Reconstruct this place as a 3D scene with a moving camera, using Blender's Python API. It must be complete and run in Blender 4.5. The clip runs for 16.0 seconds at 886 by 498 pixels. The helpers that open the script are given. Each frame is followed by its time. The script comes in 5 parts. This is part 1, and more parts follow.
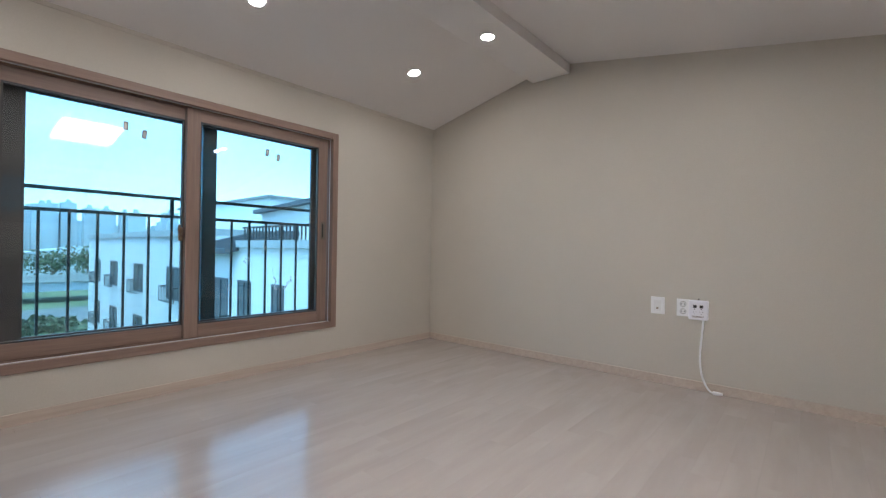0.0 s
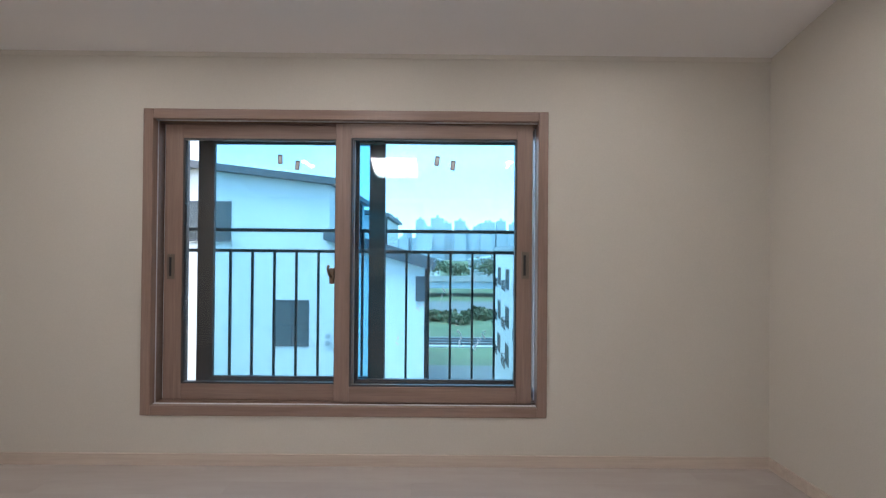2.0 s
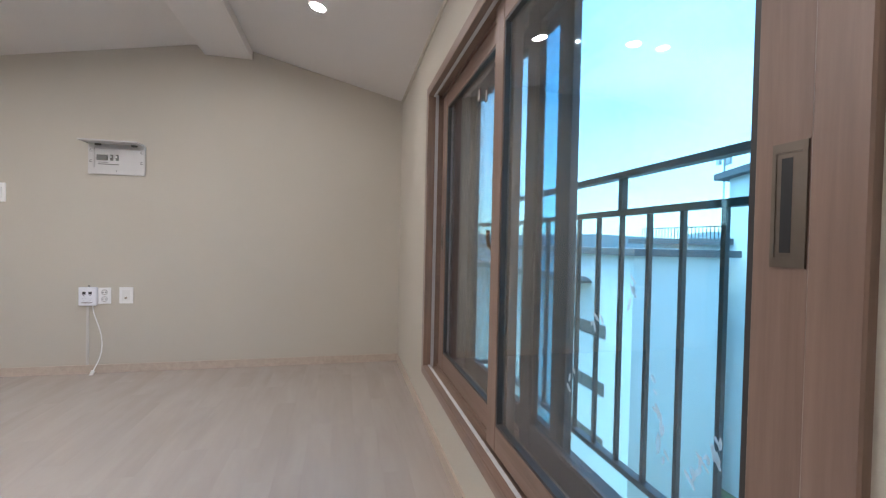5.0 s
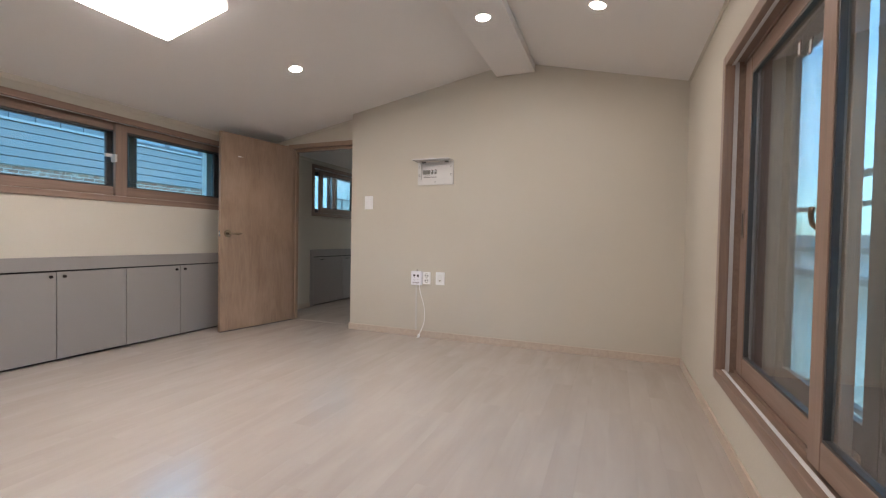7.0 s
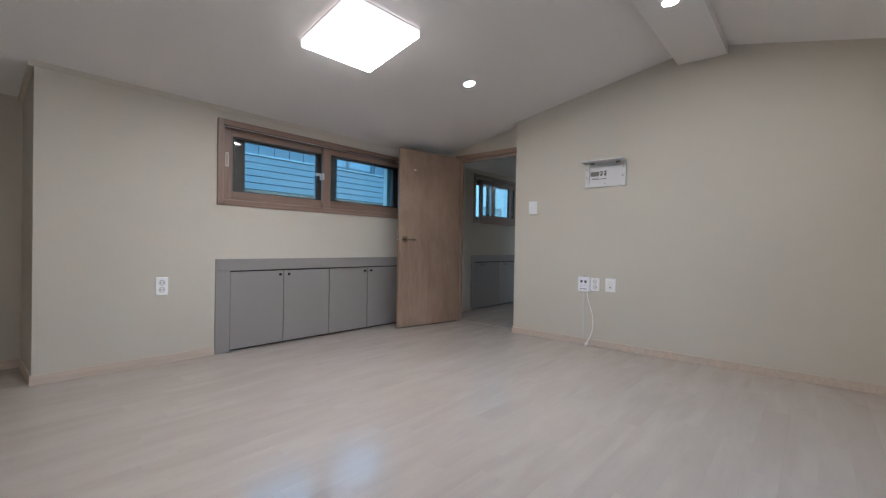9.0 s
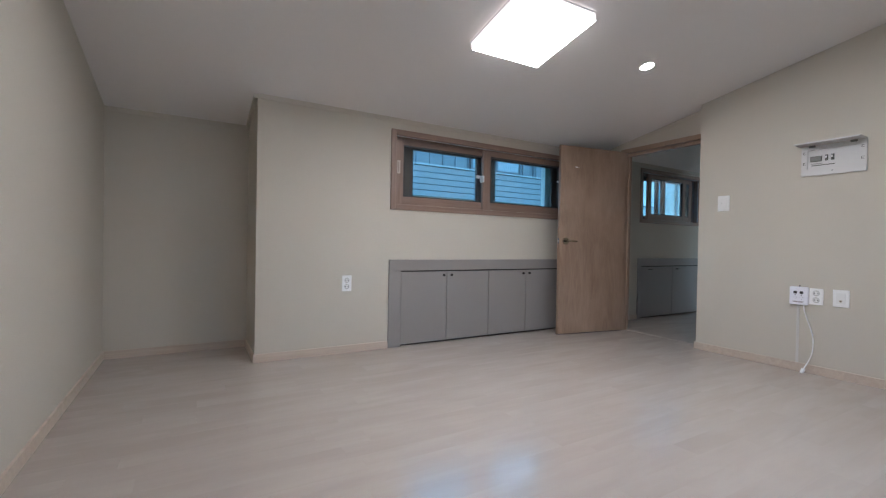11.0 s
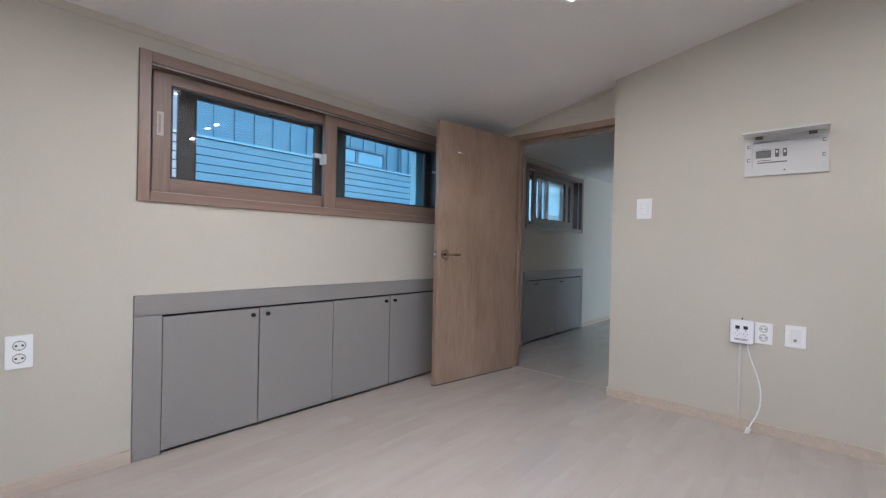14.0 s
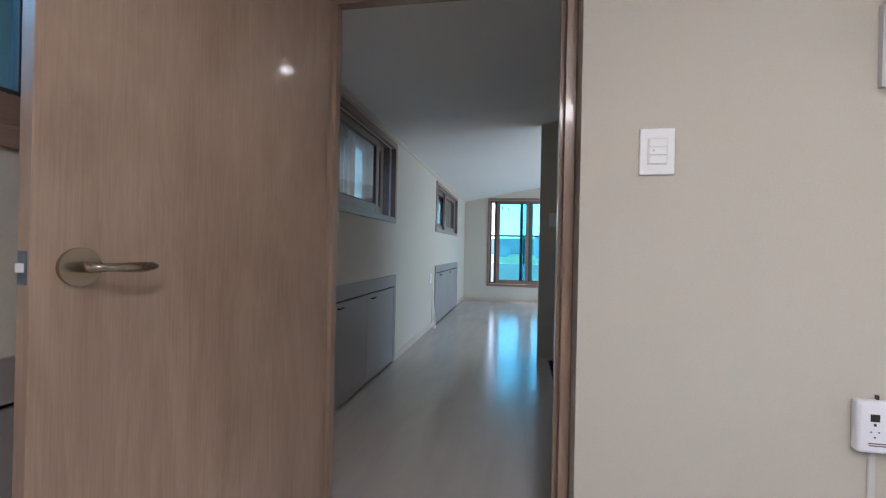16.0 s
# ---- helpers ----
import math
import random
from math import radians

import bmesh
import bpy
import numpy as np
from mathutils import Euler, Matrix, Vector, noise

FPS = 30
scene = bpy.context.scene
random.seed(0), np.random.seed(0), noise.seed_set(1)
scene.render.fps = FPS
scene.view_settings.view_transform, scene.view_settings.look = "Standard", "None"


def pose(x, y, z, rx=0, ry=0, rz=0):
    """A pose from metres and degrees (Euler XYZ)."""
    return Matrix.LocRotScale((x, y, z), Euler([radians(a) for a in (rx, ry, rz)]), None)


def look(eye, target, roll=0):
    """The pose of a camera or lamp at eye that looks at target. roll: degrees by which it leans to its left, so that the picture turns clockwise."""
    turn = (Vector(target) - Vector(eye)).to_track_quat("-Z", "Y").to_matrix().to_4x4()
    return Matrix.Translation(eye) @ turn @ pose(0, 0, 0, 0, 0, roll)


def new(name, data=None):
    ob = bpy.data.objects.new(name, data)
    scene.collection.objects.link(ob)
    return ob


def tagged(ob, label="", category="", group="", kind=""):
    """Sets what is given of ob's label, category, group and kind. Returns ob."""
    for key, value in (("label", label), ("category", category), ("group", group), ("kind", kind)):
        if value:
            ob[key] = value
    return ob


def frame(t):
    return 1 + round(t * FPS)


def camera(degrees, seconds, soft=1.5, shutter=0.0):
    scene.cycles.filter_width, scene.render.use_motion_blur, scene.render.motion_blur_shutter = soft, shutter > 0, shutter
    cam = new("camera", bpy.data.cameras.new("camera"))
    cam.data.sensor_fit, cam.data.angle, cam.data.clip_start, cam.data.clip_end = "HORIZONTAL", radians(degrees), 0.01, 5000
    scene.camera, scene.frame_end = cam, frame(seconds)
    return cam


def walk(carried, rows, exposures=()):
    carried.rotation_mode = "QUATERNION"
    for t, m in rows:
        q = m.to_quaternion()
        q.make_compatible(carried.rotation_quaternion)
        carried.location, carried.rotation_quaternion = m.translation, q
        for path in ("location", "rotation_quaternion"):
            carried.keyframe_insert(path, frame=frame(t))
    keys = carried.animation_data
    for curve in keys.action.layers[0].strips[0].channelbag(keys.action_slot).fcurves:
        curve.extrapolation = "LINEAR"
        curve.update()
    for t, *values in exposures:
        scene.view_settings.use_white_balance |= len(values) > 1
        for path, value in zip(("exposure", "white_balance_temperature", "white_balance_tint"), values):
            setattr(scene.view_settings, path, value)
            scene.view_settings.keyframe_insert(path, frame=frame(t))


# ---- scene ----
cam = camera(91.9, 16.0, soft=1.25)
PATH = [
    (0, (1.223, 1.244, 0.954), (2.738, 2.55, 0.961), 0.9),
    (0.5, (1.658, 1.364, 1.029), (2.861, 2.961, 1.034), 0.6),
    (1, (2.05, 1.536, 1.065), (2.926, 3.334, 1.079), 0.2),
    (1.5, (2.507, 1.771, 1.12), (2.975, 3.715, 1.13), 0.3),
    (2, (2.874, 2.041, 1.178), (2.882, 4.041, 1.193), 0.5),
    (2.5, (3.196, 2.286, 1.215), (2.753, 4.237, 1.226), 0.9),
    (3, (3.45, 2.587, 1.227), (2.603, 4.398, 1.232), 0.8),
    (5.3, (3.782, 3.97, 1.025), (1.799, 4.229, 0.977), 1.3),
    (5.5, (3.81, 3.963, 1.01), (1.816, 4.104, 0.953), 1.3),
    (6, (3.877, 3.92, 0.996), (1.893, 3.673, 0.943), 1.3),
    (6.5, (3.88, 3.911, 0.944), (1.949, 3.394, 0.914), 1.2),
    (7, (3.893, 3.888, 0.98), (2.036, 3.146, 0.933), 1.1),
    (7.5, (3.937, 3.822, 0.939), (2.15, 2.925, 0.907), 1.0),
    (8, (3.955, 3.803, 0.917), (2.268, 2.729, 0.897), 0.9),
    (8.5, (3.988, 3.78, 0.93), (2.382, 2.589, 0.909), 1.0),
    (9, (4.029, 3.738, 0.936), (2.519, 2.427, 0.918), 1.0),
    (9.5, (4.075, 3.69, 0.929), (2.678, 2.259, 0.917), 1.1),
    (10, (4.105, 3.666, 0.944), (2.83, 2.125, 0.926), 1.1),
    (12.5, (3.955, 3.173, 0.908), (3.187, 1.327, 0.897), 1.1),
    (13, (3.742, 2.988, 1.033), (2.813, 1.217, 1.017), 1.2),
    (13.5, (3.45, 2.713, 1.057), (2.199, 1.152, 1.042), 1.3),
    (14, (3.124, 2.431, 1.055), (1.634, 1.097, 1.042), 1.3),
    (14.5, (2.704, 2.088, 1.026), (1.004, 1.035, 1.011), 1.3),
    (15, (2.299, 1.715, 1.005), (0.471, 0.905, 1.002), 1.5),
    (15.5, (1.871, 1.374, 1.043), (-0.052, 0.824, 1.038), 1.5),
    (16, (1.369, 1.09, 1.041), (-0.6, 0.743, 1.042), 1.2),
]
walk(cam, [(t, look(eye, target, roll)) for t, eye, target, roll in PATH],
     exposures=[(0, 2.25, 6500, 12), (3, 2.33, 6500, 13.5), (5.5, 2.60, 6550, 12), (6, 2.68, 6650, 14), (7, 2.60, 7200, 15), (7.5, 2.55, 6750, 12.5), (8, 2.43, 6550, 10), (9, 2.37, 6250, 10),
                (12.5, 2.40, 6200, 11.5), (13.5, 2.43, 6150, 11.5), (14, 2.68, 6150, 11.5), (14.5, 2.82, 6150, 11), (15, 2.80, 6250, 13.5), (16, 2.71, 6300, 13.5)])


# ---- world and sun ----
world = bpy.data.worlds.new("world")
scene.world = world
world.use_nodes = True
wn = world.node_tree.nodes
sky = wn.new("ShaderNodeTexSky")
sky.sky_type = "NISHITA"
sky.sun_disc = False
sky.sun_elevation = radians(62)
sky.sun_rotation = radians(222)
sky.air_density, sky.dust_density, sky.ozone_density = 1.0, 1.2, 2.0
wl = world.node_tree.links
sky_co, sky_map = wn.new("ShaderNodeTexCoord"), wn.new("ShaderNodeMapping")
sky_map.inputs["Scale"].default_value = (1.0, 1.0, 3.2)
cloud, cover, overcast = wn.new("ShaderNodeTexNoise"), wn.new("ShaderNodeMapRange"), wn.new("ShaderNodeMix")
cloud.inputs["Scale"].default_value, cloud.inputs["Detail"].default_value = 2.4, 5
cover.inputs[1].default_value, cover.inputs[2].default_value = 0.36, 0.70
cover.inputs[3].default_value, cover.inputs[4].default_value = 0.05, 0.50
overcast.data_type = "RGBA"
overcast.inputs["B"].default_value = (4.6, 5.5, 6.4, 1)
wl.new(sky_co.outputs["Generated"], sky_map.inputs[0])
wl.new(sky_map.outputs[0], cloud.inputs["Vector"])
wl.new(cloud.outputs["Fac"], cover.inputs[0])
wl.new(cover.outputs[0], overcast.inputs["Factor"])
wl.new(sky.outputs[0], overcast.inputs["A"])
wl.new(overcast.outputs["Result"], wn["Background"].inputs[0])
wn["Background"].inputs[1].default_value = 0.15
sun = new("sun", bpy.data.lights.new("sun", "SUN"))
sun.data.energy, sun.data.angle, sun.data.color = 1.15, radians(20), (1.0, 0.97, 0.92)
sun.matrix_world = look((-11.0, -12.0, 36.0), (0, 0, 0))

# added fill lamp that brightens the hall, standing in for sky at an unseen window
hall_fill = new("hall_fill_light", bpy.data.lights.new("hall_fill_light", "AREA"))
hall_fill.data.shape, hall_fill.data.size, hall_fill.data.size_y = "RECTANGLE", 2.5, 1.5
hall_fill.data.energy, hall_fill.data.color = 13.5, (0.76, 0.90, 1.0)
hall_fill.matrix_world = look((-5.25, 4.40, 1.12), (-5.25, 0.0, 1.0))


# ---- materials ----
def mat(name, base, rough=0.5, metal=0.0, var=0.06, scale=3.0, fine=60.0, bump=0.0, spec=0.5, stretch=(1, 1, 1), rand=0.0, coat=0.0, island=False):
    """A painted or plain surface: soft variation at two scales, fine relief."""
    m = bpy.data.materials.new(name)
    m.use_nodes = True
    nt = m.node_tree
    b = nt.nodes["Principled BSDF"]
    b.inputs["Roughness"].default_value = rough
    b.inputs["Metallic"].default_value = metal
    b.inputs["Specular IOR Level"].default_value = spec
    b.inputs["Coat Weight"].default_value = coat
    co = nt.nodes.new("ShaderNodeTexCoord")
    mp = nt.nodes.new("ShaderNodeMapping")
    mp.inputs["Scale"].default_value = stretch
    nt.links.new(co.outputs["Object"], mp.inputs[0])
    n1 = nt.nodes.new("ShaderNodeTexNoise")
    n1.inputs["Scale"].default_value = scale
    n1.inputs["Detail"].default_value = 4
    n2 = nt.nodes.new("ShaderNodeTexNoise")
    n2.inputs["Scale"].default_value = fine
    n2.inputs["Detail"].default_value = 3
    for n in (n1, n2):
        nt.links.new(mp.outputs[0], n.inputs["Vector"])
    add = nt.nodes.new("ShaderNodeMath")
    add.operation = "ADD"
    nt.links.new(n1.outputs["Fac"], add.inputs[0])
    nt.links.new(n2.outputs["Fac"], add.inputs[1])
    rg = nt.nodes.new("ShaderNodeMapRange")
    rg.inputs[1].default_value, rg.inputs[2].default_value = 0.6, 1.4
    rg.inputs[3].default_value, rg.inputs[4].default_value = 1 - var, 1 + var
    nt.links.new(add.outputs[0], rg.inputs[0])
    last = rg.outputs[0]
    if rand or island:
        src = nt.nodes.new("ShaderNodeNewGeometry") if island else nt.nodes.new("ShaderNodeObjectInfo")
        r2 = nt.nodes.new("ShaderNodeMapRange")
        r2.inputs[3].default_value, r2.inputs[4].default_value = 1 - rand, 1 + rand
        nt.links.new(src.outputs["Random Per Island" if island else "Random"], r2.inputs[0])
        mu = nt.nodes.new("ShaderNodeMath")
        mu.operation = "MULTIPLY"
        nt.links.new(last, mu.inputs[0])
        nt.links.new(r2.outputs[0], mu.inputs[1])
        last = mu.outputs[0]
    vm = nt.nodes.new("ShaderNodeVectorMath")
    vm.operation = "SCALE"
    vm.inputs[0].default_value = base[:3]
    nt.links.new(last, vm.inputs["Scale"])
    nt.links.new(vm.outputs[0], b.inputs["Base Color"])
    if bump:
        bp = nt.nodes.new("ShaderNodeBump")
        bp.inputs["Strength"].default_value = bump
        bp.inputs["Distance"].default_value = 0.002
        nt.links.new(n2.outputs["Fac"], bp.inputs["Height"])
        nt.links.new(bp.outputs[0], b.inputs["Normal"])
    rr = nt.nodes.new("ShaderNodeMapRange")
    rr.inputs[1].default_value, rr.inputs[2].default_value = 0.3, 0.7
    rr.inputs[3].default_value, rr.inputs[4].default_value = rough * 0.9, min(1, rough * 1.1)
    nt.links.new(n1.outputs["Fac"], rr.inputs[0])
    nt.links.new(rr.outputs[0], b.inputs["Roughness"])
    return m


def wood(name, dark, light, rough=0.4, axis=2, grain=1.0, rand=0.0):
    """Wood-grain laminate, grain along the given axis (0 x, 1 y, 2 z)."""
    m = bpy.data.materials.new(name)
    m.use_nodes = True
    nt = m.node_tree
    b = nt.nodes["Principled BSDF"]
    b.inputs["Roughness"].default_value = rough
    co = nt.nodes.new("ShaderNodeTexCoord")
    mp = nt.nodes.new("ShaderNodeMapping")
    st = [26 * grain, 26 * grain, 26 * grain]
    st[axis] = 1.3 * grain
    mp.inputs["Scale"].default_value = st
    nt.links.new(co.outputs["Object"], mp.inputs[0])
    if rand:
        oi = nt.nodes.new("ShaderNodeObjectInfo")
        ms = nt.nodes.new("ShaderNodeMath")
        ms.operation = "MULTIPLY"
        ms.inputs[1].default_value = 50
        nt.links.new(oi.outputs["Random"], ms.inputs[0])
        va = nt.nodes.new("ShaderNodeVectorMath")
        nt.links.new(mp.outputs[0], va.inputs[0])
        nt.links.new(ms.outputs[0], va.inputs[1])
        vec = va.outputs[0]
    else:
        vec = mp.outputs[0]
    n1 = nt.nodes.new("ShaderNodeTexNoise")
    n1.inputs["Scale"].default_value, n1.inputs["Detail"].default_value = 1.0, 5
    n1.inputs["Distortion"].default_value = 0.6
    n2 = nt.nodes.new("ShaderNodeTexNoise")
    n2.inputs["Scale"].default_value, n2.inputs["Detail"].default_value = 5.0, 3
    nt.links.new(vec, n1.inputs["Vector"])
    nt.links.new(vec, n2.inputs["Vector"])
    ad = nt.nodes.new("ShaderNodeMath")
    ad.operation = "MULTIPLY_ADD"
    ad.inputs[1].default_value = 0.45
    nt.links.new(n2.outputs["Fac"], ad.inputs[0])
    nt.links.new(n1.outputs["Fac"], ad.inputs[2])
    rp = nt.nodes.new("ShaderNodeValToRGB")
    rp.color_ramp.elements[0].position, rp.color_ramp.elements[1].position = 0.5, 0.95
    rp.color_ramp.elements[0].color, rp.color_ramp.elements[1].color = (*dark, 1), (*light, 1)
    nt.links.new(ad.outputs[0], rp.inputs[0])
    col = rp.outputs[0]
    if rand:
        r2 = nt.nodes.new("ShaderNodeMapRange")
        r2.inputs[3].default_value, r2.inputs[4].default_value = 1 - rand, 1 + rand
        nt.links.new(oi.outputs["Random"], r2.inputs[0])
        vs = nt.nodes.new("ShaderNodeVectorMath")
        vs.operation = "SCALE"
        nt.links.new(col, vs.inputs[0])
        nt.links.new(r2.outputs[0], vs.inputs["Scale"])
        col = vs.outputs[0]
    nt.links.new(col, b.inputs["Base Color"])
    bp = nt.nodes.new("ShaderNodeBump")
    bp.inputs["Strength"].default_value, bp.inputs["Distance"].default_value = 0.12, 0.001
    nt.links.new(ad.outputs[0], bp.inputs["Height"])
    nt.links.new(bp.outputs[0], b.inputs["Normal"])
    return m


def noise(nt, vec, scale, detail=4, distortion=0.0, rough=0.5):
    n = nt.nodes.new("ShaderNodeTexNoise")
    n.inputs["Scale"].default_value, n.inputs["Detail"].default_value = scale, detail
    n.inputs["Distortion"].default_value, n.inputs["Roughness"].default_value = distortion, rough
    nt.links.new(vec, n.inputs["Vector"])
    return n.outputs["Fac"]


def mapped(nt, scale, shift=False):
    co = nt.nodes.new("ShaderNodeTexCoord")
    mp = nt.nodes.new("ShaderNodeMapping")
    mp.inputs["Scale"].default_value = scale
    nt.links.new(co.outputs["Object"], mp.inputs[0])
    if not shift:
        return mp.outputs[0]
    oi = nt.nodes.new("ShaderNodeObjectInfo")
    ms = nt.nodes.new("ShaderNodeMath")
    ms.operation = "MULTIPLY"
    ms.inputs[1].default_value = 60
    nt.links.new(oi.outputs["Random"], ms.inputs[0])
    va = nt.nodes.new("ShaderNodeVectorMath")
    nt.links.new(mp.outputs[0], va.inputs[0])
    nt.links.new(ms.outputs[0], va.inputs[1])
    return va.outputs[0]


def weigh(nt, parts):
    """The weighted sum of several values."""
    last = None
    for sock, k in parts:
        m = nt.nodes.new("ShaderNodeMath")
        m.operation = "MULTIPLY_ADD"
        m.inputs[1].default_value, m.inputs[2].default_value = k, 0.0
        nt.links.new(sock, m.inputs[0])
        if last:
            nt.links.new(last, m.inputs[2])
        last = m.outputs[0]
    return last


def two_tone(nt, fac, lo, hi, dark, light):
    rp = nt.nodes.new("ShaderNodeValToRGB")
    rp.color_ramp.elements[0].position, rp.color_ramp.elements[1].position = lo, hi
    rp.color_ramp.elements[0].color, rp.color_ramp.elements[1].color = (*dark, 1), (*light, 1)
    nt.links.new(fac, rp.inputs[0])
    return rp.outputs[0]


def door_wood(name, dark, light):
    """Lacquered oak foil: blotches, wavering upright grain, short pores, clear gloss on top."""
    m = bpy.data.materials.new(name)
    m.use_nodes = True
    nt = m.node_tree
    b = nt.nodes["Principled BSDF"]
    pores = noise(nt, mapped(nt, (190, 190, 7)), 1.0, 2, 0.3)
    fac = weigh(nt, [(noise(nt, mapped(nt, (13, 13, 2.2)), 1.0, 5, 1.9, 0.62), 0.31), (noise(nt, mapped(nt, (3.2, 3.2, 1.9)), 1.0, 4, 0.5), 0.48), (pores, 0.21)])
    nt.links.new(two_tone(nt, fac, 0.36, 0.65, dark, light), b.inputs["Base Color"])
    bp = nt.nodes.new("ShaderNodeBump")
    bp.inputs["Strength"].default_value, bp.inputs["Distance"].default_value = 0.10, 0.0006
    nt.links.new(pores, bp.inputs["Height"])
    nt.links.new(bp.outputs[0], b.inputs["Normal"])
    b.inputs["Roughness"].default_value = 0.34
    b.inputs["Coat Weight"].default_value = 0.35
    b.inputs["Coat Roughness"].default_value = 0.07
    return m


def plank_wood(name, dark, light, rough):
    """Whitewashed laminate: broad soft streaks along the plank, each plank with its own piece of it."""
    m = bpy.data.materials.new(name)
    m.use_nodes = True
    nt = m.node_tree
    b = nt.nodes["Principled BSDF"]
    oi = nt.nodes.new("ShaderNodeObjectInfo")
    fac = weigh(nt, [(noise(nt, mapped(nt, (1.3, 6.5, 6.5), True), 1.0, 3, 0.5, 0.5), 0.55), (noise(nt, mapped(nt, (3.5, 38, 38), True), 1.0, 2), 0.12), (noise(nt, mapped(nt, (0.9, 2.2, 2.2)), 1.0, 3), 0.27), (oi.outputs["Random"], 0.03)])
    nt.links.new(two_tone(nt, fac, 0.36, 0.64, dark, light), b.inputs["Base Color"])
    rr = nt.nodes.new("ShaderNodeMapRange")
    rr.inputs[1].default_value, rr.inputs[2].default_value = 0.35, 0.65
    rr.inputs[3].default_value, rr.inputs[4].default_value = rough * 0.85, rough * 1.2
    nt.links.new(fac, rr.inputs[0])
    nt.links.new(rr.outputs[0], b.inputs["Roughness"])
    b.inputs["Specular IOR Level"].default_value = 0.7
    return m


def brick_mat(name, one, two, joint):
    """Old facing brick with pale joints, patchy with lime."""
    m = bpy.data.materials.new(name)
    m.use_nodes = True
    nt = m.node_tree
    b = nt.nodes["Principled BSDF"]
    b.inputs["Roughness"].default_value = 0.9
    co = nt.nodes.new("ShaderNodeTexCoord")
    mp = nt.nodes.new("ShaderNodeMapping")
    mp.inputs["Rotation"].default_value = (math.pi / 2, 0, 0)
    nt.links.new(co.outputs["Object"], mp.inputs[0])
    br = nt.nodes.new("ShaderNodeTexBrick")
    br.inputs["Scale"].default_value = 1.0
    br.inputs["Brick Width"].default_value, br.inputs["Row Height"].default_value = 0.2, 0.067
    br.inputs["Mortar Size"].default_value = 0.006
    for k, c in (("Color1", one), ("Color2", two), ("Mortar", joint)):
        br.inputs[k].default_value = (*c, 1)
    nt.links.new(mp.outputs[0], br.inputs["Vector"])
    mx = nt.nodes.new("ShaderNodeMix")
    mx.data_type = "RGBA"
    lime = nt.nodes.new("ShaderNodeMapRange")
    lime.inputs[1].default_value, lime.inputs[2].default_value = 0.55, 0.68
    lime.inputs[4].default_value = 0.85
    nt.links.new(noise(nt, mapped(nt, (1, 1, 1)), 9.0, 5), lime.inputs[0])
    nt.links.new(lime.outputs[0], mx.inputs["Factor"])
    nt.links.new(br.outputs["Color"], mx.inputs["A"])
    mx.inputs["B"].default_value = (*joint, 1)
    nt.links.new(mx.outputs["Result"], b.inputs["Base Color"])
    return m


def thin_mat(name, base):
    """A thin matt film that light shines through."""
    m = bpy.data.materials.new(name)
    m.use_nodes = True
    nt = m.node_tree
    nt.nodes.remove(nt.nodes["Principled BSDF"])
    df, tl, mx = nt.nodes.new("ShaderNodeBsdfDiffuse"), nt.nodes.new("ShaderNodeBsdfTranslucent"), nt.nodes.new("ShaderNodeMixShader")
    sp = two_tone(nt, noise(nt, mapped(nt, (1, 1, 1)), 60, 3), 0.3, 0.7, [c * 0.8 for c in base], base)
    nt.links.new(sp, df.inputs[0])
    nt.links.new(sp, tl.inputs[0])
    mx.inputs[0].default_value = 0.75
    tp, half = nt.nodes.new("ShaderNodeBsdfTransparent"), nt.nodes.new("ShaderNodeMixShader")
    half.inputs[0].default_value = 0.5
    nt.links.new(df.outputs[0], mx.inputs[1])
    nt.links.new(tl.outputs[0], mx.inputs[2])
    nt.links.new(tp.outputs[0], half.inputs[1])
    nt.links.new(mx.outputs[0], half.inputs[2])
    nt.links.new(half.outputs[0], nt.nodes["Material Output"].inputs[0])
    return m


def glass_mat(name, tint):
    """Flat window glass: see-through with its tint, mirror gloss by Fresnel."""
    m = bpy.data.materials.new(name)
    m.use_nodes = True
    nt = m.node_tree
    nt.nodes.remove(nt.nodes["Principled BSDF"])
    tr = nt.nodes.new("ShaderNodeBsdfTransparent")
    tr.inputs[0].default_value = (*tint, 1)
    gl = nt.nodes.new("ShaderNodeBsdfGlossy")
    gl.inputs["Roughness"].default_value = 0.015
    lw = nt.nodes.new("ShaderNodeLayerWeight")
    lw.inputs[0].default_value = 0.5
    po = nt.nodes.new("ShaderNodeMath")
    po.operation = "POWER"
    po.inputs[1].default_value = 3.6
    nt.links.new(lw.outputs["Facing"], po.inputs[0])
    fr = nt.nodes.new("ShaderNodeMath")
    fr.operation = "MULTIPLY_ADD"
    fr.inputs[1].default_value, fr.inputs[2].default_value = 0.9, 0.04
    nt.links.new(po.outputs[0], fr.inputs[0])
    mx = nt.nodes.new("ShaderNodeMixShader")
    nt.links.new(fr.outputs[0], mx.inputs[0])
    nt.links.new(tr.outputs[0], mx.inputs[1])
    nt.links.new(gl.outputs[0], mx.inputs[2])
    nt.links.new(mx.outputs[0], nt.nodes["Material Output"].inputs[0])
    return m


def glow(name, colour, strength):
    m = bpy.data.materials.new(name)
    m.use_nodes = True
    b = m.node_tree.nodes["Principled BSDF"]
    b.inputs["Base Color"].default_value = (0.9, 0.9, 0.9, 1)
    b.inputs["Emission Color"].default_value = (*colour, 1)
    b.inputs["Emission Strength"].default_value = strength
    return m


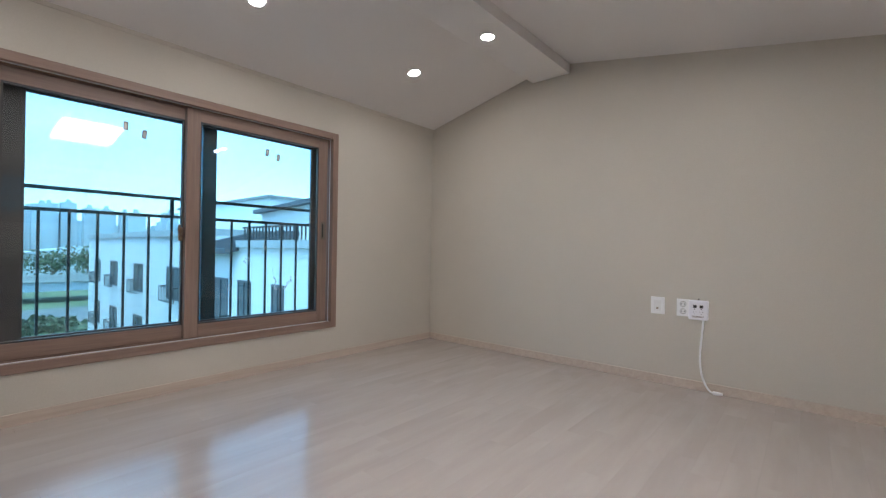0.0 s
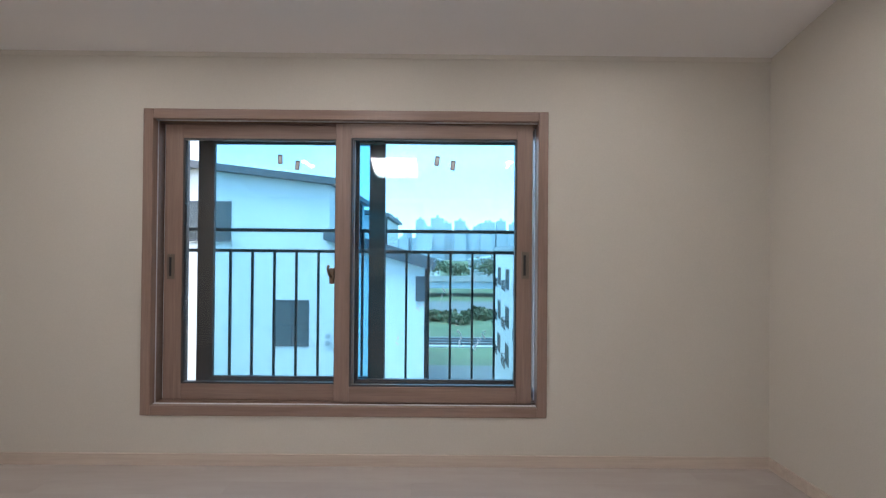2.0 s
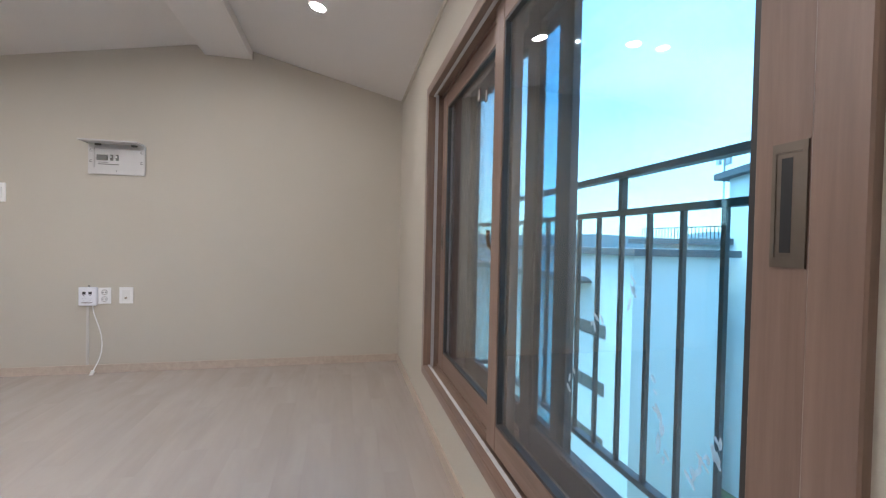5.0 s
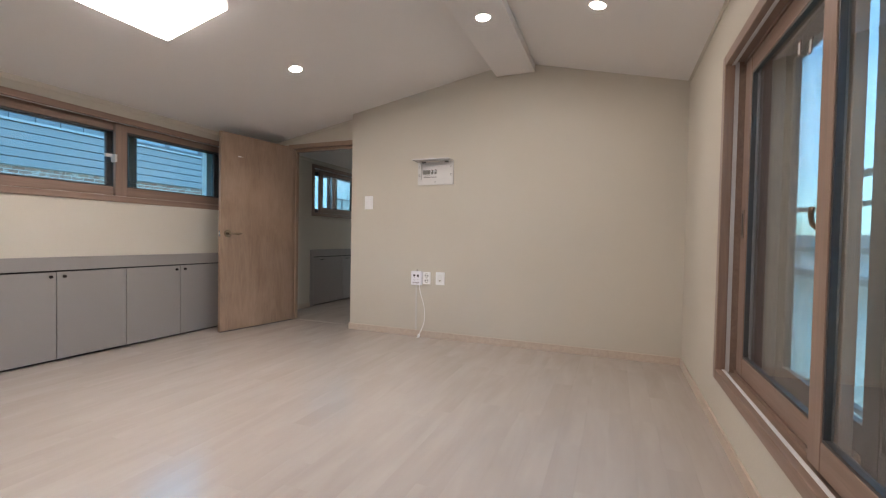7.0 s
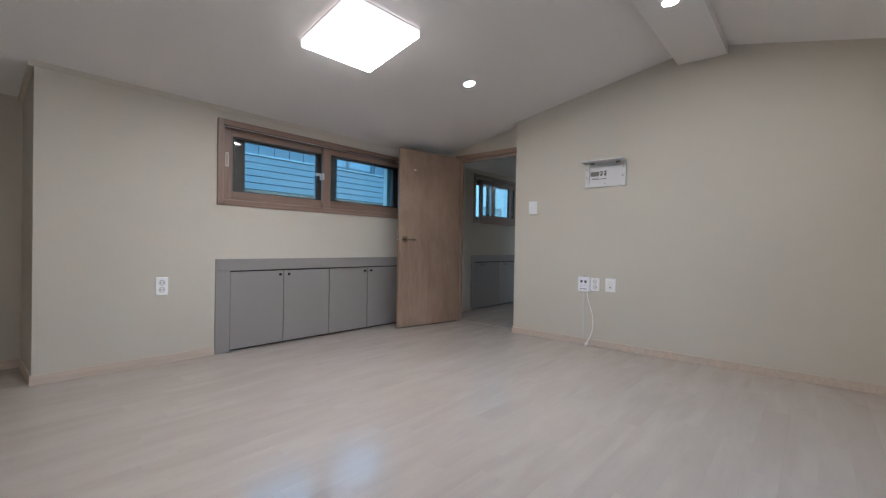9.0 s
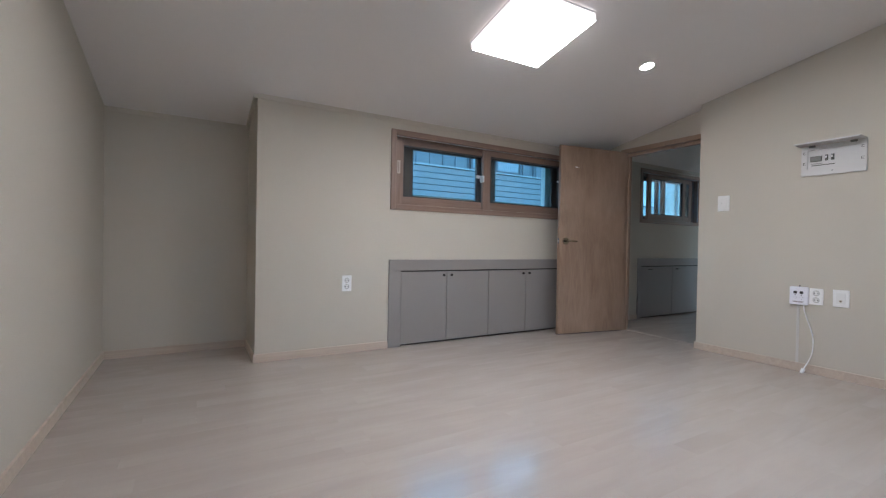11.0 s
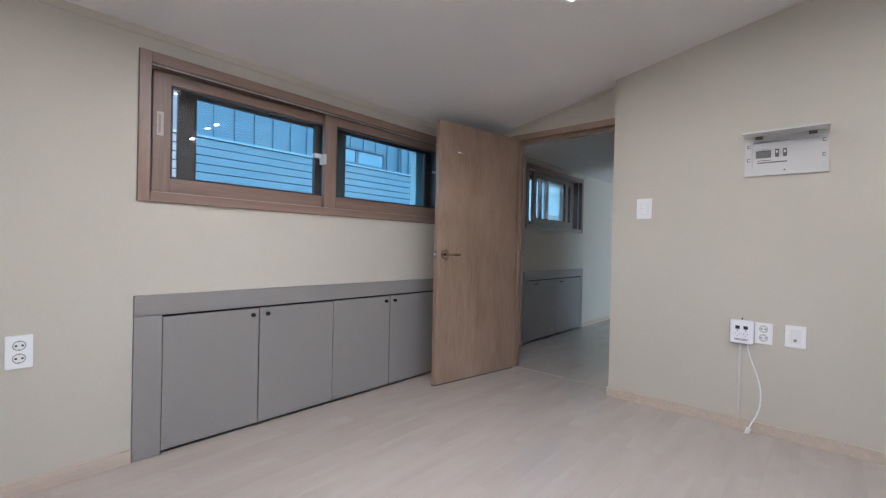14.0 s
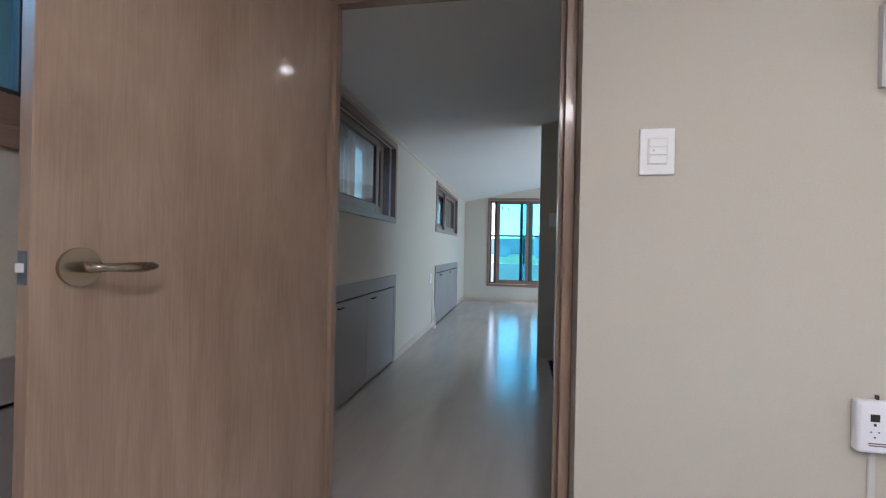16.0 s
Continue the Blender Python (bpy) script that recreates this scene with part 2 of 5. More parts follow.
LAMP, SPOT = 7.0, 41.0
M_WALL = mat("wallpaper", (0.559, 0.519, 0.455), 0.75, var=0.04, scale=1.6, fine=160, bump=0.35, spec=0.25)
M_CEIL = mat("ceiling_paper", (0.77, 0.745, 0.73), 0.8, var=0.02, scale=1.0, fine=180, bump=0.2, spec=0.2)
M_PLANK = plank_wood("pale_floor_laminate", (0.396, 0.344, 0.317), (0.454, 0.402, 0.373), 0.18)
M_BASE = wood("pale_skirting", (0.50, 0.405, 0.335), (0.58, 0.485, 0.41), 0.45, axis=0)
M_SASH = wood("brown_sash_foil", (0.215, 0.14, 0.109), (0.288, 0.194, 0.153), 0.38, axis=0, grain=1.4)
M_STILE = wood("brown_stile_foil", (0.215, 0.14, 0.109), (0.288, 0.194, 0.153), 0.38, axis=2, grain=1.4)
M_DOOR = door_wood("oak_door_foil", (0.245, 0.161, 0.114), (0.39, 0.273, 0.205))
M_DARK = mat("dark_sash_and_shade", (0.045, 0.042, 0.042), 0.45, var=0.1)
M_TRACK = mat("white_track", (0.70, 0.70, 0.72), 0.4, var=0.04)
M_GREY = mat("grey_cabinet_foil", (0.27, 0.25, 0.245), 0.5, var=0.02, scale=2, fine=150)
M_GREYIN = mat("cabinet_gap_shade", (0.02, 0.02, 0.02), 0.8)
M_KNOB = mat("black_knob", (0.015, 0.013, 0.012), 0.35, metal=0.6)
M_PLATE = mat("white_plastic", (0.86, 0.86, 0.87), 0.3, var=0.015)
M_PLATE2 = mat("ivory_plastic", (0.80, 0.80, 0.80), 0.4, var=0.015)
M_HOLE = mat("black_plastic", (0.02, 0.02, 0.022), 0.4)
M_STEEL = mat("brushed_nickel", (0.45, 0.40, 0.34), 0.32, metal=1.0, var=0.08, fine=200)
M_RAIL = mat("black_steel_paint", (0.02, 0.028, 0.03), 0.4, metal=0.2, var=0.2, scale=8)
M_STUCCO = mat("white_stucco", (0.72, 0.72, 0.705), 0.85, var=0.05, scale=0.4, fine=20, bump=0.3)
M_ROOF = mat("dark_metal_roof", (0.10, 0.108, 0.12), 0.5, metal=0.3, var=0.15, scale=1)
M_GUTTER = mat("pale_grey_gutter", (0.23, 0.242, 0.25), 0.5, var=0.08, scale=0.8)
M_CLAD = mat("grey_seam_cladding", (0.19, 0.207, 0.22), 0.45, metal=0.3, var=0.08, scale=0.8)
M_TRIM = mat("pale_metal_trim", (0.40, 0.42, 0.43), 0.5, var=0.06)
M_WING = mat("far_window_pane", (0.10, 0.115, 0.12), 0.12, var=0.2)
M_BRICK = brick_mat("old_red_brick", (0.30, 0.13, 0.095), (0.42, 0.25, 0.20), (0.62, 0.60, 0.57))
M_GRASS = mat("grass", (0.13, 0.165, 0.085), 0.9, var=0.5, scale=0.15, fine=2.0)
M_ASPH = mat("worn_asphalt", (0.16, 0.16, 0.155), 0.9, var=0.15, scale=0.3, fine=10)
M_CONC = mat("concrete", (0.36, 0.36, 0.35), 0.85, var=0.1, scale=0.3, fine=5)
M_LEAF = mat("leaves", (0.075, 0.10, 0.05), 0.8, var=0.5, scale=0.6, fine=4)
M_BARK = mat("bark", (0.12, 0.09, 0.06), 0.9, var=0.3)
# distance haze is put into this pale blue-grey base colour
M_TOWER = mat("haze_painted_grey", (0.41, 0.48, 0.53), 0.9, var=0.05, scale=0.02, fine=0.3)
# the hills' blue is painted haze, a flat base colour
M_HILL = mat("haze_painted_hill", (0.30, 0.37, 0.42), 0.95, var=0.1, scale=0.01, fine=0.1)
M_CLEAR = glass_mat("clear_glass", (0.97, 0.985, 0.98))
M_TINT = glass_mat("blue_tinted_glass", (0.60, 0.868, 0.972))
M_GREEN = glass_mat("green_tinted_glass", (0.62, 0.90, 0.88))
M_STICK = mat("brown_sticker", (0.16, 0.10, 0.09), 0.5)
M_SMEAR = thin_mat("dried_plaster", (0.88, 0.88, 0.87))
M_TAPE = mat("clear_film", (0.6, 0.6, 0.58), 0.3)
M_LAMP = glow("lamp_diffuser", (1.0, 0.985, 0.985), LAMP)
M_SKIRT = glow("lamp_skirt", (1.0, 0.90, 0.90), 0.22)
M_SPOT = glow("downlight_diffuser", (1.0, 0.985, 0.975), SPOT)
M_SPOT_HALL = glow("hall_downlight_diffuser", (1.0, 0.985, 0.975), SPOT * 0.5)
M_RIM = mat("downlight_rim", (0.8, 0.8, 0.8), 0.4)
M_DUCT = mat("grey_duct_plastic", (0.60, 0.585, 0.56), 0.45, var=0.02)
M_VOID = mat("stairwell_shade_black", (0.02, 0.018, 0.016), 0.9)
M_BRASS = mat("worn_brass", (0.26, 0.19, 0.135), 0.4, metal=1.0, var=0.1)
M_HANDLE = mat("satin_nickel_handle", (0.34, 0.29, 0.23), 0.22, metal=1.0, var=0.06, fine=200)
M_BEIGE = mat("beige_plastic", (0.52, 0.43, 0.37), 0.4, var=0.03)
M_PULLIN = mat("brown_beige_plastic", (0.34, 0.27, 0.225), 0.5, var=0.03)
M_PULL = mat("grey_brown_metal", (0.20, 0.165, 0.135), 0.35, metal=0.7, var=0.06)
M_MESH = mat("grey_screen_wire", (0.22, 0.23, 0.235), 0.6)
# pale tone puts the sky's reflection into the pane's base colour
M_NPANE = mat("painted_sky_pane", (0.32, 0.36, 0.38), 0.12, var=0.1)
M_LATCH = mat("blued_latch_steel", (0.13, 0.17, 0.23), 0.35, metal=0.6)
M_OUTLET = mat("grey_outlet_plastic", (0.42, 0.42, 0.43), 0.4, var=0.01)
M_PANEL = mat("grey_panel_plastic", (0.585, 0.575, 0.575), 0.35, var=0.015)
M_LOCK = mat("pale_lock_plastic", (0.60, 0.61, 0.63), 0.4, var=0.02)
M_BOX = mat("grey_white_plastic", (0.84, 0.84, 0.90), 0.3, var=0.01)
M_LCD = mat("grey_display", (0.16, 0.16, 0.15), 0.2)


# ---- builders ----
def box(bm, x0, x1, y0, y1, z0, z1):
    x0, x1 = min(x0, x1), max(x0, x1)
    y0, y1 = min(y0, y1), max(y0, y1)
    z0, z1 = min(z0, z1), max(z0, z1)
    v = [bm.verts.new(p) for p in ((x0, y0, z0), (x1, y0, z0), (x1, y1, z0), (x0, y1, z0), (x0, y0, z1), (x1, y0, z1), (x1, y1, z1), (x0, y1, z1))]
    for f in ((0, 3, 2, 1), (4, 5, 6, 7), (0, 1, 5, 4), (1, 2, 6, 5), (2, 3, 7, 6), (3, 0, 4, 7)):
        bm.faces.new([v[i] for i in f])
    return bm


def boxes(*dims):
    bm = bmesh.new()
    for d in dims:
        box(bm, *d)
    return bm


def round_box(x0, x1, y0, y1, z0, z1, r=0.003, seg=2):
    bm = boxes((x0, x1, y0, y1, z0, z1))
    bmesh.ops.bevel(bm, geom=bm.edges[:], offset=r, segments=seg, affect="EDGES", profile=0.5)
    return bm


def prism(bm, outline, axis, a, b):
    """Extrudes a closed outline of two coordinates along an axis from a to b."""
    def put(p, c):
        q = list(p)
        q.insert(axis, c)
        return bm.verts.new(q)
    lo = [put(p, a) for p in outline]
    hi = [put(p, b) for p in outline]
    n = len(outline)
    bm.faces.new(lo)
    bm.faces.new(hi[::-1])
    for i in range(n):
        bm.faces.new((lo[i], hi[i], hi[(i + 1) % n], lo[(i + 1) % n]))
    bmesh.ops.recalc_face_normals(bm, faces=bm.faces[:])
    return bm


def cyl(bm, a, b, r, seg=16, r2=None):
    a, b = Vector(a), Vector(b)
    q = (b - a).to_track_quat("Z", "Y").to_matrix().to_4x4()
    m = Matrix.Translation((a + b) / 2) @ q
    bmesh.ops.create_cone(bm, cap_ends=True, segments=seg, radius1=r, radius2=r if r2 is None else r2, depth=(b - a).length, matrix=m)
    return bm


def tube(points, r, seg=8, flat=1.0):
    """A bent rod through the points, as one bmesh; r may be a list, flat squeezes it sideways."""
    rs = r if isinstance(r, (list, tuple)) else [r] * len(points)
    bm = bmesh.new()
    pts = [Vector(p) for p in points]
    rings = []
    for i, p in enumerate(pts):
        d = (pts[min(i + 1, len(pts) - 1)] - pts[max(i - 1, 0)]).normalized()
        q = d.to_track_quat("Z", "Y")
        rings.append([bm.verts.new(p + q @ Vector((rs[i] * flat * math.cos(k * math.tau / seg), rs[i] * math.sin(k * math.tau / seg), 0))) for k in range(seg)])
    for a, b in zip(rings, rings[1:]):
        for k in range(seg):
            bm.faces.new((a[k], a[(k + 1) % seg], b[(k + 1) % seg], b[k]))
    bm.faces.new(rings[0][::-1])
    bm.faces.new(rings[-1])
    for f in bm.faces:
        f.smooth = True
    return bm


def mesh_of(name, bm, material):
    me = bpy.data.meshes.new(name)
    bm.normal_update()
    bm.to_mesh(me)
    bm.free()
    me.materials.append(material)
    return me


def solid(name, bm, material, label="", category="", group="", kind=""):
    """One top-level mesh."""
    return tagged(new(name, mesh_of(name, bm, material)), label, category, group, kind)


def part(name, bm, material, parent, label=""):
    ob = new(name, mesh_of(name, bm, material))
    ob.parent = parent
    return tagged(ob, label)


def thing(name, m, label="", category="", group="", kind=""):
    ob = new(name)
    ob.empty_display_size = 0.1
    ob.matrix_basis = m
    return tagged(ob, label, category, group, kind)


def panel_with_holes(u0, u1, v0, v1, holes):
    """Rectangles that fill u0..u1 x v0..v1 but for the holes (u0, u1, v0, v1)."""
    cuts = sorted({u0, u1, *[h[0] for h in holes], *[h[1] for h in holes]})
    out = []
    for a, b in zip(cuts, cuts[1:]):
        inside = sorted([h for h in holes if h[0] <= a and h[1] >= b], key=lambda h: h[2])
        z = v0
        for h in inside:
            if h[2] > z:
                out.append((a, b, z, h[2]))
            z = h[3]
        if z < v1:
            out.append((a, b, z, v1))
    return out


# ---- the room's shell ----
LX, WY = 4.695, 4.41          # east wall and window wall
REC = -0.12                   # wall plane of the doorway
WALL_T = 0.2
DOOR_T = 0.10                 # thin wall round the doorway
AX = 3.685                    # corner where the alcove begins
HALL_Y, FAR_X = -0.03, -7.55  # hall's low wall and its far end


def roof_s(y):
    return 2.05 + 0.184 * y


def roof_n(y):
    return 2.554 - 0.237 * (y - 3.2)


RIDGE_Y = (2.554 + 0.237 * 3.2 - 2.05) / (0.184 + 0.237)

# ceiling: two sloped slabs that meet at the ridge
bm = bmesh.new()
prism(bm, [(-0.28, roof_s(-0.28)), (RIDGE_Y, roof_s(RIDGE_Y)), (4.75, roof_n(4.75)), (4.75, roof_n(4.75) + 0.2), (RIDGE_Y, roof_s(RIDGE_Y) + 0.2), (-0.28, roof_s(-0.28) + 0.2)], 0, FAR_X - 0.2, LX + 0.2)
prism(bm, [(-0.85, roof_s(-0.85)), (-0.28, roof_s(-0.28)), (-0.28, roof_s(-0.28) + 0.2), (-0.85, roof_s(-0.85) + 0.2)], 0, AX - 0.2, LX + 0.2)
solid("ceiling", bm, M_CEIL, "white papered attic ceiling sloping from the ridge", "ceiling", kind="structure")
solid("ceiling_beam", boxes((0.002, LX - 0.002, 2.835, 3.187, 2.489, 2.62)), M_CEIL, "white boxed ridge beam under the sloping ceiling", "beam", kind="structure")


def gable(y0, y1, z0=-0.1):
    """Outline under the roof between y0 and y1, reaching a little into the ceiling slab."""
    top = [(y, min(roof_s(y), roof_n(y)) + 0.03) for y in sorted({y0, y1, *([RIDGE_Y] if y0 < RIDGE_Y < y1 else [])})]
    return [(y0, z0), (y1, z0)] + top[::-1]


# east gable wall and west gable wall
solid("wall_east", prism(bmesh.new(), gable(-0.8, WY + 0.2), 0, LX, LX + WALL_T), M_WALL, "cream papered gable wall", "wall", kind="structure")
solid("wall_west", prism(bmesh.new(), gable(1.272, WY), 0, -0.24, 0.0), M_WALL, "cream papered gable wall beside the doorway", "wall", kind="structure")
bm = bmesh.new()
prism(bm, gable(HALL_Y, 0.33), 0, REC - DOOR_T, REC)
prism(bm, gable(0.33, 1.272, 2.042), 0, REC - DOOR_T, REC)
solid("wall_doorway", bm, M_WALL, "cream papered wall set back round the doorway", "wall", kind="structure")

# window wall with its opening
W1 = (1.231, 3.46, 0.271, 1.956)
bm = boxes(*[(a, b, WY, WY + 0.28, c, d) for a, b, c, d in panel_with_holes(REC - WALL_T, LX + WALL_T, -0.1, roof_n(WY) + 0.02, [(W1[0] + .02, W1[1] - .02, W1[2] + .02, W1[3] - .02)])])
solid("wall_north", bm, M_WALL, "cream papered wall with a wide window opening", "wall", kind="structure")

# low wall opposite, with window and cabinet openings
D1 = (0.34, 2.585, 1.238, 1.957)
C1 = (0.41, 2.59, 0.0, 0.788)
bm = boxes(*[(a, b, -0.25, 0.0, c, d) for a, b, c, d in panel_with_holes(REC, AX, -0.1, 2.04, [(D1[0] + .02, D1[1] - .02, D1[2] + .02, D1[3] - .02), (C1[0] + .002, C1[1] - .002, -0.1, C1[3] - .002)])])
box(bm, AX - 0.2, AX, -0.8, -0.25, -0.1, roof_s(-0.3))
box(bm, C1[0], C1[1], -0.25, 0.0, -0.1, -0.004)
solid("wall_south", bm, M_WALL, "cream papered low wall with strip window and cupboard", "wall", kind="structure")
solid("wall_alcove", boxes((AX, LX, -0.8, -0.6, -0.1, roof_s(-0.6) + 0.03)), M_WALL, "cream papered back wall of the alcove", "wall", kind="structure")

# hall walls
HW = [(-2.42, -0.965, 1.268, 1.988), (-6.40, -4.36, 1.28, 1.975)]
HC = [(-2.455, -0.94, 0.0, 0.797), (-6.50, -4.37, 0.0, 0.815)]
bm = boxes(*[(a, b, HALL_Y - 0.25, HALL_Y, c, d) for a, b, c, d in panel_with_holes(FAR_X, REC - 0.001, -0.1, roof_s(HALL_Y) + 0.02, [(h[0] + .02, h[1] - .02, h[2] + .02, h[3] - .02) for h in HW] + [(h[0] + .002, h[1] - .002, -0.1, h[3] - .002) for h in HC])])
for h in HC:
    box(bm, h[0], h[1], HALL_Y - 0.25, HALL_Y, -0.1, -0.004)
solid("wall_hall_south", bm, M_WALL, "cream papered low wall along the hall", "wall", kind="structure")
FW = (0.45, 2.05, 0.30, 2.12)
bm = boxes(*[(FAR_X - 0.25, FAR_X, a, b, c, d) for a, b, c, d in panel_with_holes(HALL_Y - 0.3, WY, -0.1, 2.12, [(FW[0] + .02, FW[1] - .02, FW[2] + .02, 2.12)])])
prism(bm, gable(0.26, WY, 2.12), 0, FAR_X - 0.25, FAR_X)
solid("wall_hall_far", bm, M_WALL, "cream papered wall at the hall's end with a balcony window", "wall", kind="structure")
# the end wall beside the stairwell in the hall, and the opening in the floor before it, a shallow pit whose shade is
# painted black
SW = (-2.85, -1.35, 1.40, 3.2)
solid("wall_stair", prism(bmesh.new(), gable(1.29, WY, 0.0), 0, -3.02, -2.94), M_WALL, "cream papered wall beside the dark stairwell", "wall", kind="structure")
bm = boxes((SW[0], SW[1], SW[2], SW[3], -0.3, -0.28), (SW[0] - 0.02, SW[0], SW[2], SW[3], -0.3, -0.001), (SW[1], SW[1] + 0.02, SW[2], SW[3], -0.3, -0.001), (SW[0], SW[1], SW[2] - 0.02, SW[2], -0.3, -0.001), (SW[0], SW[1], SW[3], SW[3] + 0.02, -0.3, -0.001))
solid("stairwell", bm, M_VOID, "stairwell opening in the hall floor, a shallow pit painted black for shade", "stairwell", kind="structure")
NW = (-6.6, -3.9, 0.28, 1.95)
solid("wall_hall_north", boxes(*[(a, b, WY, WY + 0.28, c, d) for a, b, c, d in panel_with_holes(FAR_X - 0.2, REC - WALL_T, -0.1, roof_n(WY) + 0.02, [(NW[0] + .02, NW[1] - .02, NW[2] + .02, NW[3] - .02)])]), M_WALL, "plain cream wall closing the hall", "wall", kind="structure")

# sub-floor
solid("subfloor", boxes(*[(a, b, c, d, -0.3, -0.004) for a, b, c, d in panel_with_holes(FAR_X - 0.2, LX + 0.2, -0.85, WY + 0.25, [(SW[0] - 0.02, SW[1] + 0.02, SW[2] - 0.02, SW[3] + 0.02)])]), M_BASE, "concrete slab under the laminate floor", "floor", kind="structure")


def molding(name, runs, size, material, label):
    """Long slim strips (x0, x1, y0, y1, z0, z1)."""
    bm = boxes(*runs)
    solid(name, bm, material, label, name, kind="structure")


# skirting: face 11 mm proud, 62 mm high, with a thin foot
H, T = 0.062, 0.011
runs = [(0.0, LX, WY - T, WY, 0, H), (LX - T, LX, -0.6, WY - T, 0, H), (0.0, T, 1.272 - T, WY - T, 0, H), (REC + 0.02, 0.0, 1.272 - T, 1.272, 0, H),
        (C1[1] + 0.002, AX + T, 0.0, T, 0, H), (AX, AX + T, -0.6, 0.0, 0, H), (AX + T, LX - T, -0.6, -0.6 + T, 0, H),
        (HC[0][1] + 0.002, REC - DOOR_T - 0.002, HALL_Y, HALL_Y + T, 0, H), (HC[1][1] + 0.002, HC[0][0] - 0.002, HALL_Y, HALL_Y + T, 0, H), (FAR_X, HC[1][0] - 0.002, HALL_Y, HALL_Y + T, 0, H), (FAR_X, FAR_X + T, HALL_Y + T, 4.4, 0, H), (-2.94, -2.94 + T, 1.29, WY, 0, H)]
molding("baseboard", runs, H, M_BASE, "pale wood skirting board along the walls")
# slim cornice under the slope
bm = bmesh.new()
for x0, x1, y in ((REC, AX, 0.0), (AX, LX, -0.6), (FAR_X, REC - DOOR_T, HALL_Y)):
    prism(bm, [(y, roof_s(y) - 0.028), (y + 0.008, roof_s(y) - 0.028), (y + 0.02, roof_s(y) + 0.003), (y, roof_s(y) + 0.003)], 0, x0, x1)
prism(bm, [(WY, roof_n(WY) - 0.02), (WY - 0.006, roof_n(WY) - 0.02), (WY - 0.012, roof_n(WY) + 0.004), (WY, roof_n(WY) + 0.004)], 0, 0.0, LX)
prism(bm, [(HALL_Y, roof_s(0) - 0.03), (0.33, roof_s(0.33) - 0.03), (1.272, roof_s(1.272) - 0.03), (1.272, roof_s(1.272)), (0.0, roof_s(0.0))], 0, REC, REC + 0.006)
prism(bm, [(-0.6, roof_s(-0.6) - 0.03), (0.0, roof_s(0) - 0.03), (0.0, roof_s(0)), (-0.6, roof_s(-0.6))], 0, AX, 3.712)
solid("cornice", bm, M_WALL, "slim white cornice strip under the ceiling", "cornice", kind="structure")


# ---- windows ----
def sash(parent, x0, x1, z0, z1, y0, y1, st, material, glass, rail_b=None, frame_in=M_DARK, wl=None, wr=None):
    """One sliding sash: a frame with mitred profile, black gasket and a pane."""
    rb = rail_b or st
    wl, wr = wl or st, wr or st
    bm = boxes((x0, x0 + wl, y0, y1, z0, z1), (x1 - wr, x1, y0, y1, z0, z1))
    bmesh.ops.bevel(bm, geom=bm.edges[:], offset=0.002, segments=1, affect="EDGES")
    s = part("sash", bm, M_STILE if material == M_SASH else material, parent)
    part("rail", round_box(x0 + wl, x1 - wr, y0 + 0.001, y1 - 0.001, z1 - st * 0.8, z1, 0.002, 1), material, s)
    part("rail", round_box(x0 + wl, x1 - wr, y0 + 0.001, y1 - 0.001, z0, z0 + rb, 0.002, 1), material, s)
    a, b, c, d = x0 + wl, x1 - wr, z0 + rb, z1 - st * 0.8
    g, ym = 0.010, (y0 + y1) / 2
    part("gasket", boxes((a, a + g, ym - 0.012, ym + 0.012, c, d), (b - g, b, ym - 0.012, ym + 0.012, c, d), (a + g, b - g, ym - 0.012, ym + 0.012, c, c + g), (a + g, b - g, ym - 0.012, ym + 0.012, d - g, d)), frame_in, s)
    p = part("pane", boxes((a + 0.004, b - 0.004, ym - 0.003, ym + 0.003, c + 0.004, d - 0.004)), glass, s)
    p.visible_shadow = False
    return s


def pull(parent, x, y, z, h=0.11, w=0.03, material=M_PULL, slot=M_HOLE):
    """A recessed finger pull let into a stile."""
    s = part("finger_pull", boxes((x - w / 2, x - w / 2 + 0.005, y - 0.003, y + 0.001, z - h / 2, z + h / 2), (x + w / 2 - 0.005, x + w / 2, y - 0.003, y + 0.001, z - h / 2, z + h / 2), (x - w / 2 + 0.005, x + w / 2 - 0.005, y - 0.003, y + 0.001, z + h / 2 - 0.012, z + h / 2), (x - w / 2 + 0.005, x + w / 2 - 0.005, y - 0.003, y + 0.001, z - h / 2, z - h / 2 + 0.012)), material, parent, "brushed metal recessed pull")
    part("recess", boxes((x - w / 2 + 0.005, x + w / 2 - 0.005, y - 0.0018, y + 0.001, z - h / 2 + 0.012, z + h / 2 - 0.012)), material, s)
    part("slot", boxes((x - w * 0.24, x + w * 0.08, y - 0.0021, y - 0.0015, z - h * 0.38, z + h * 0.38)), slot, s)


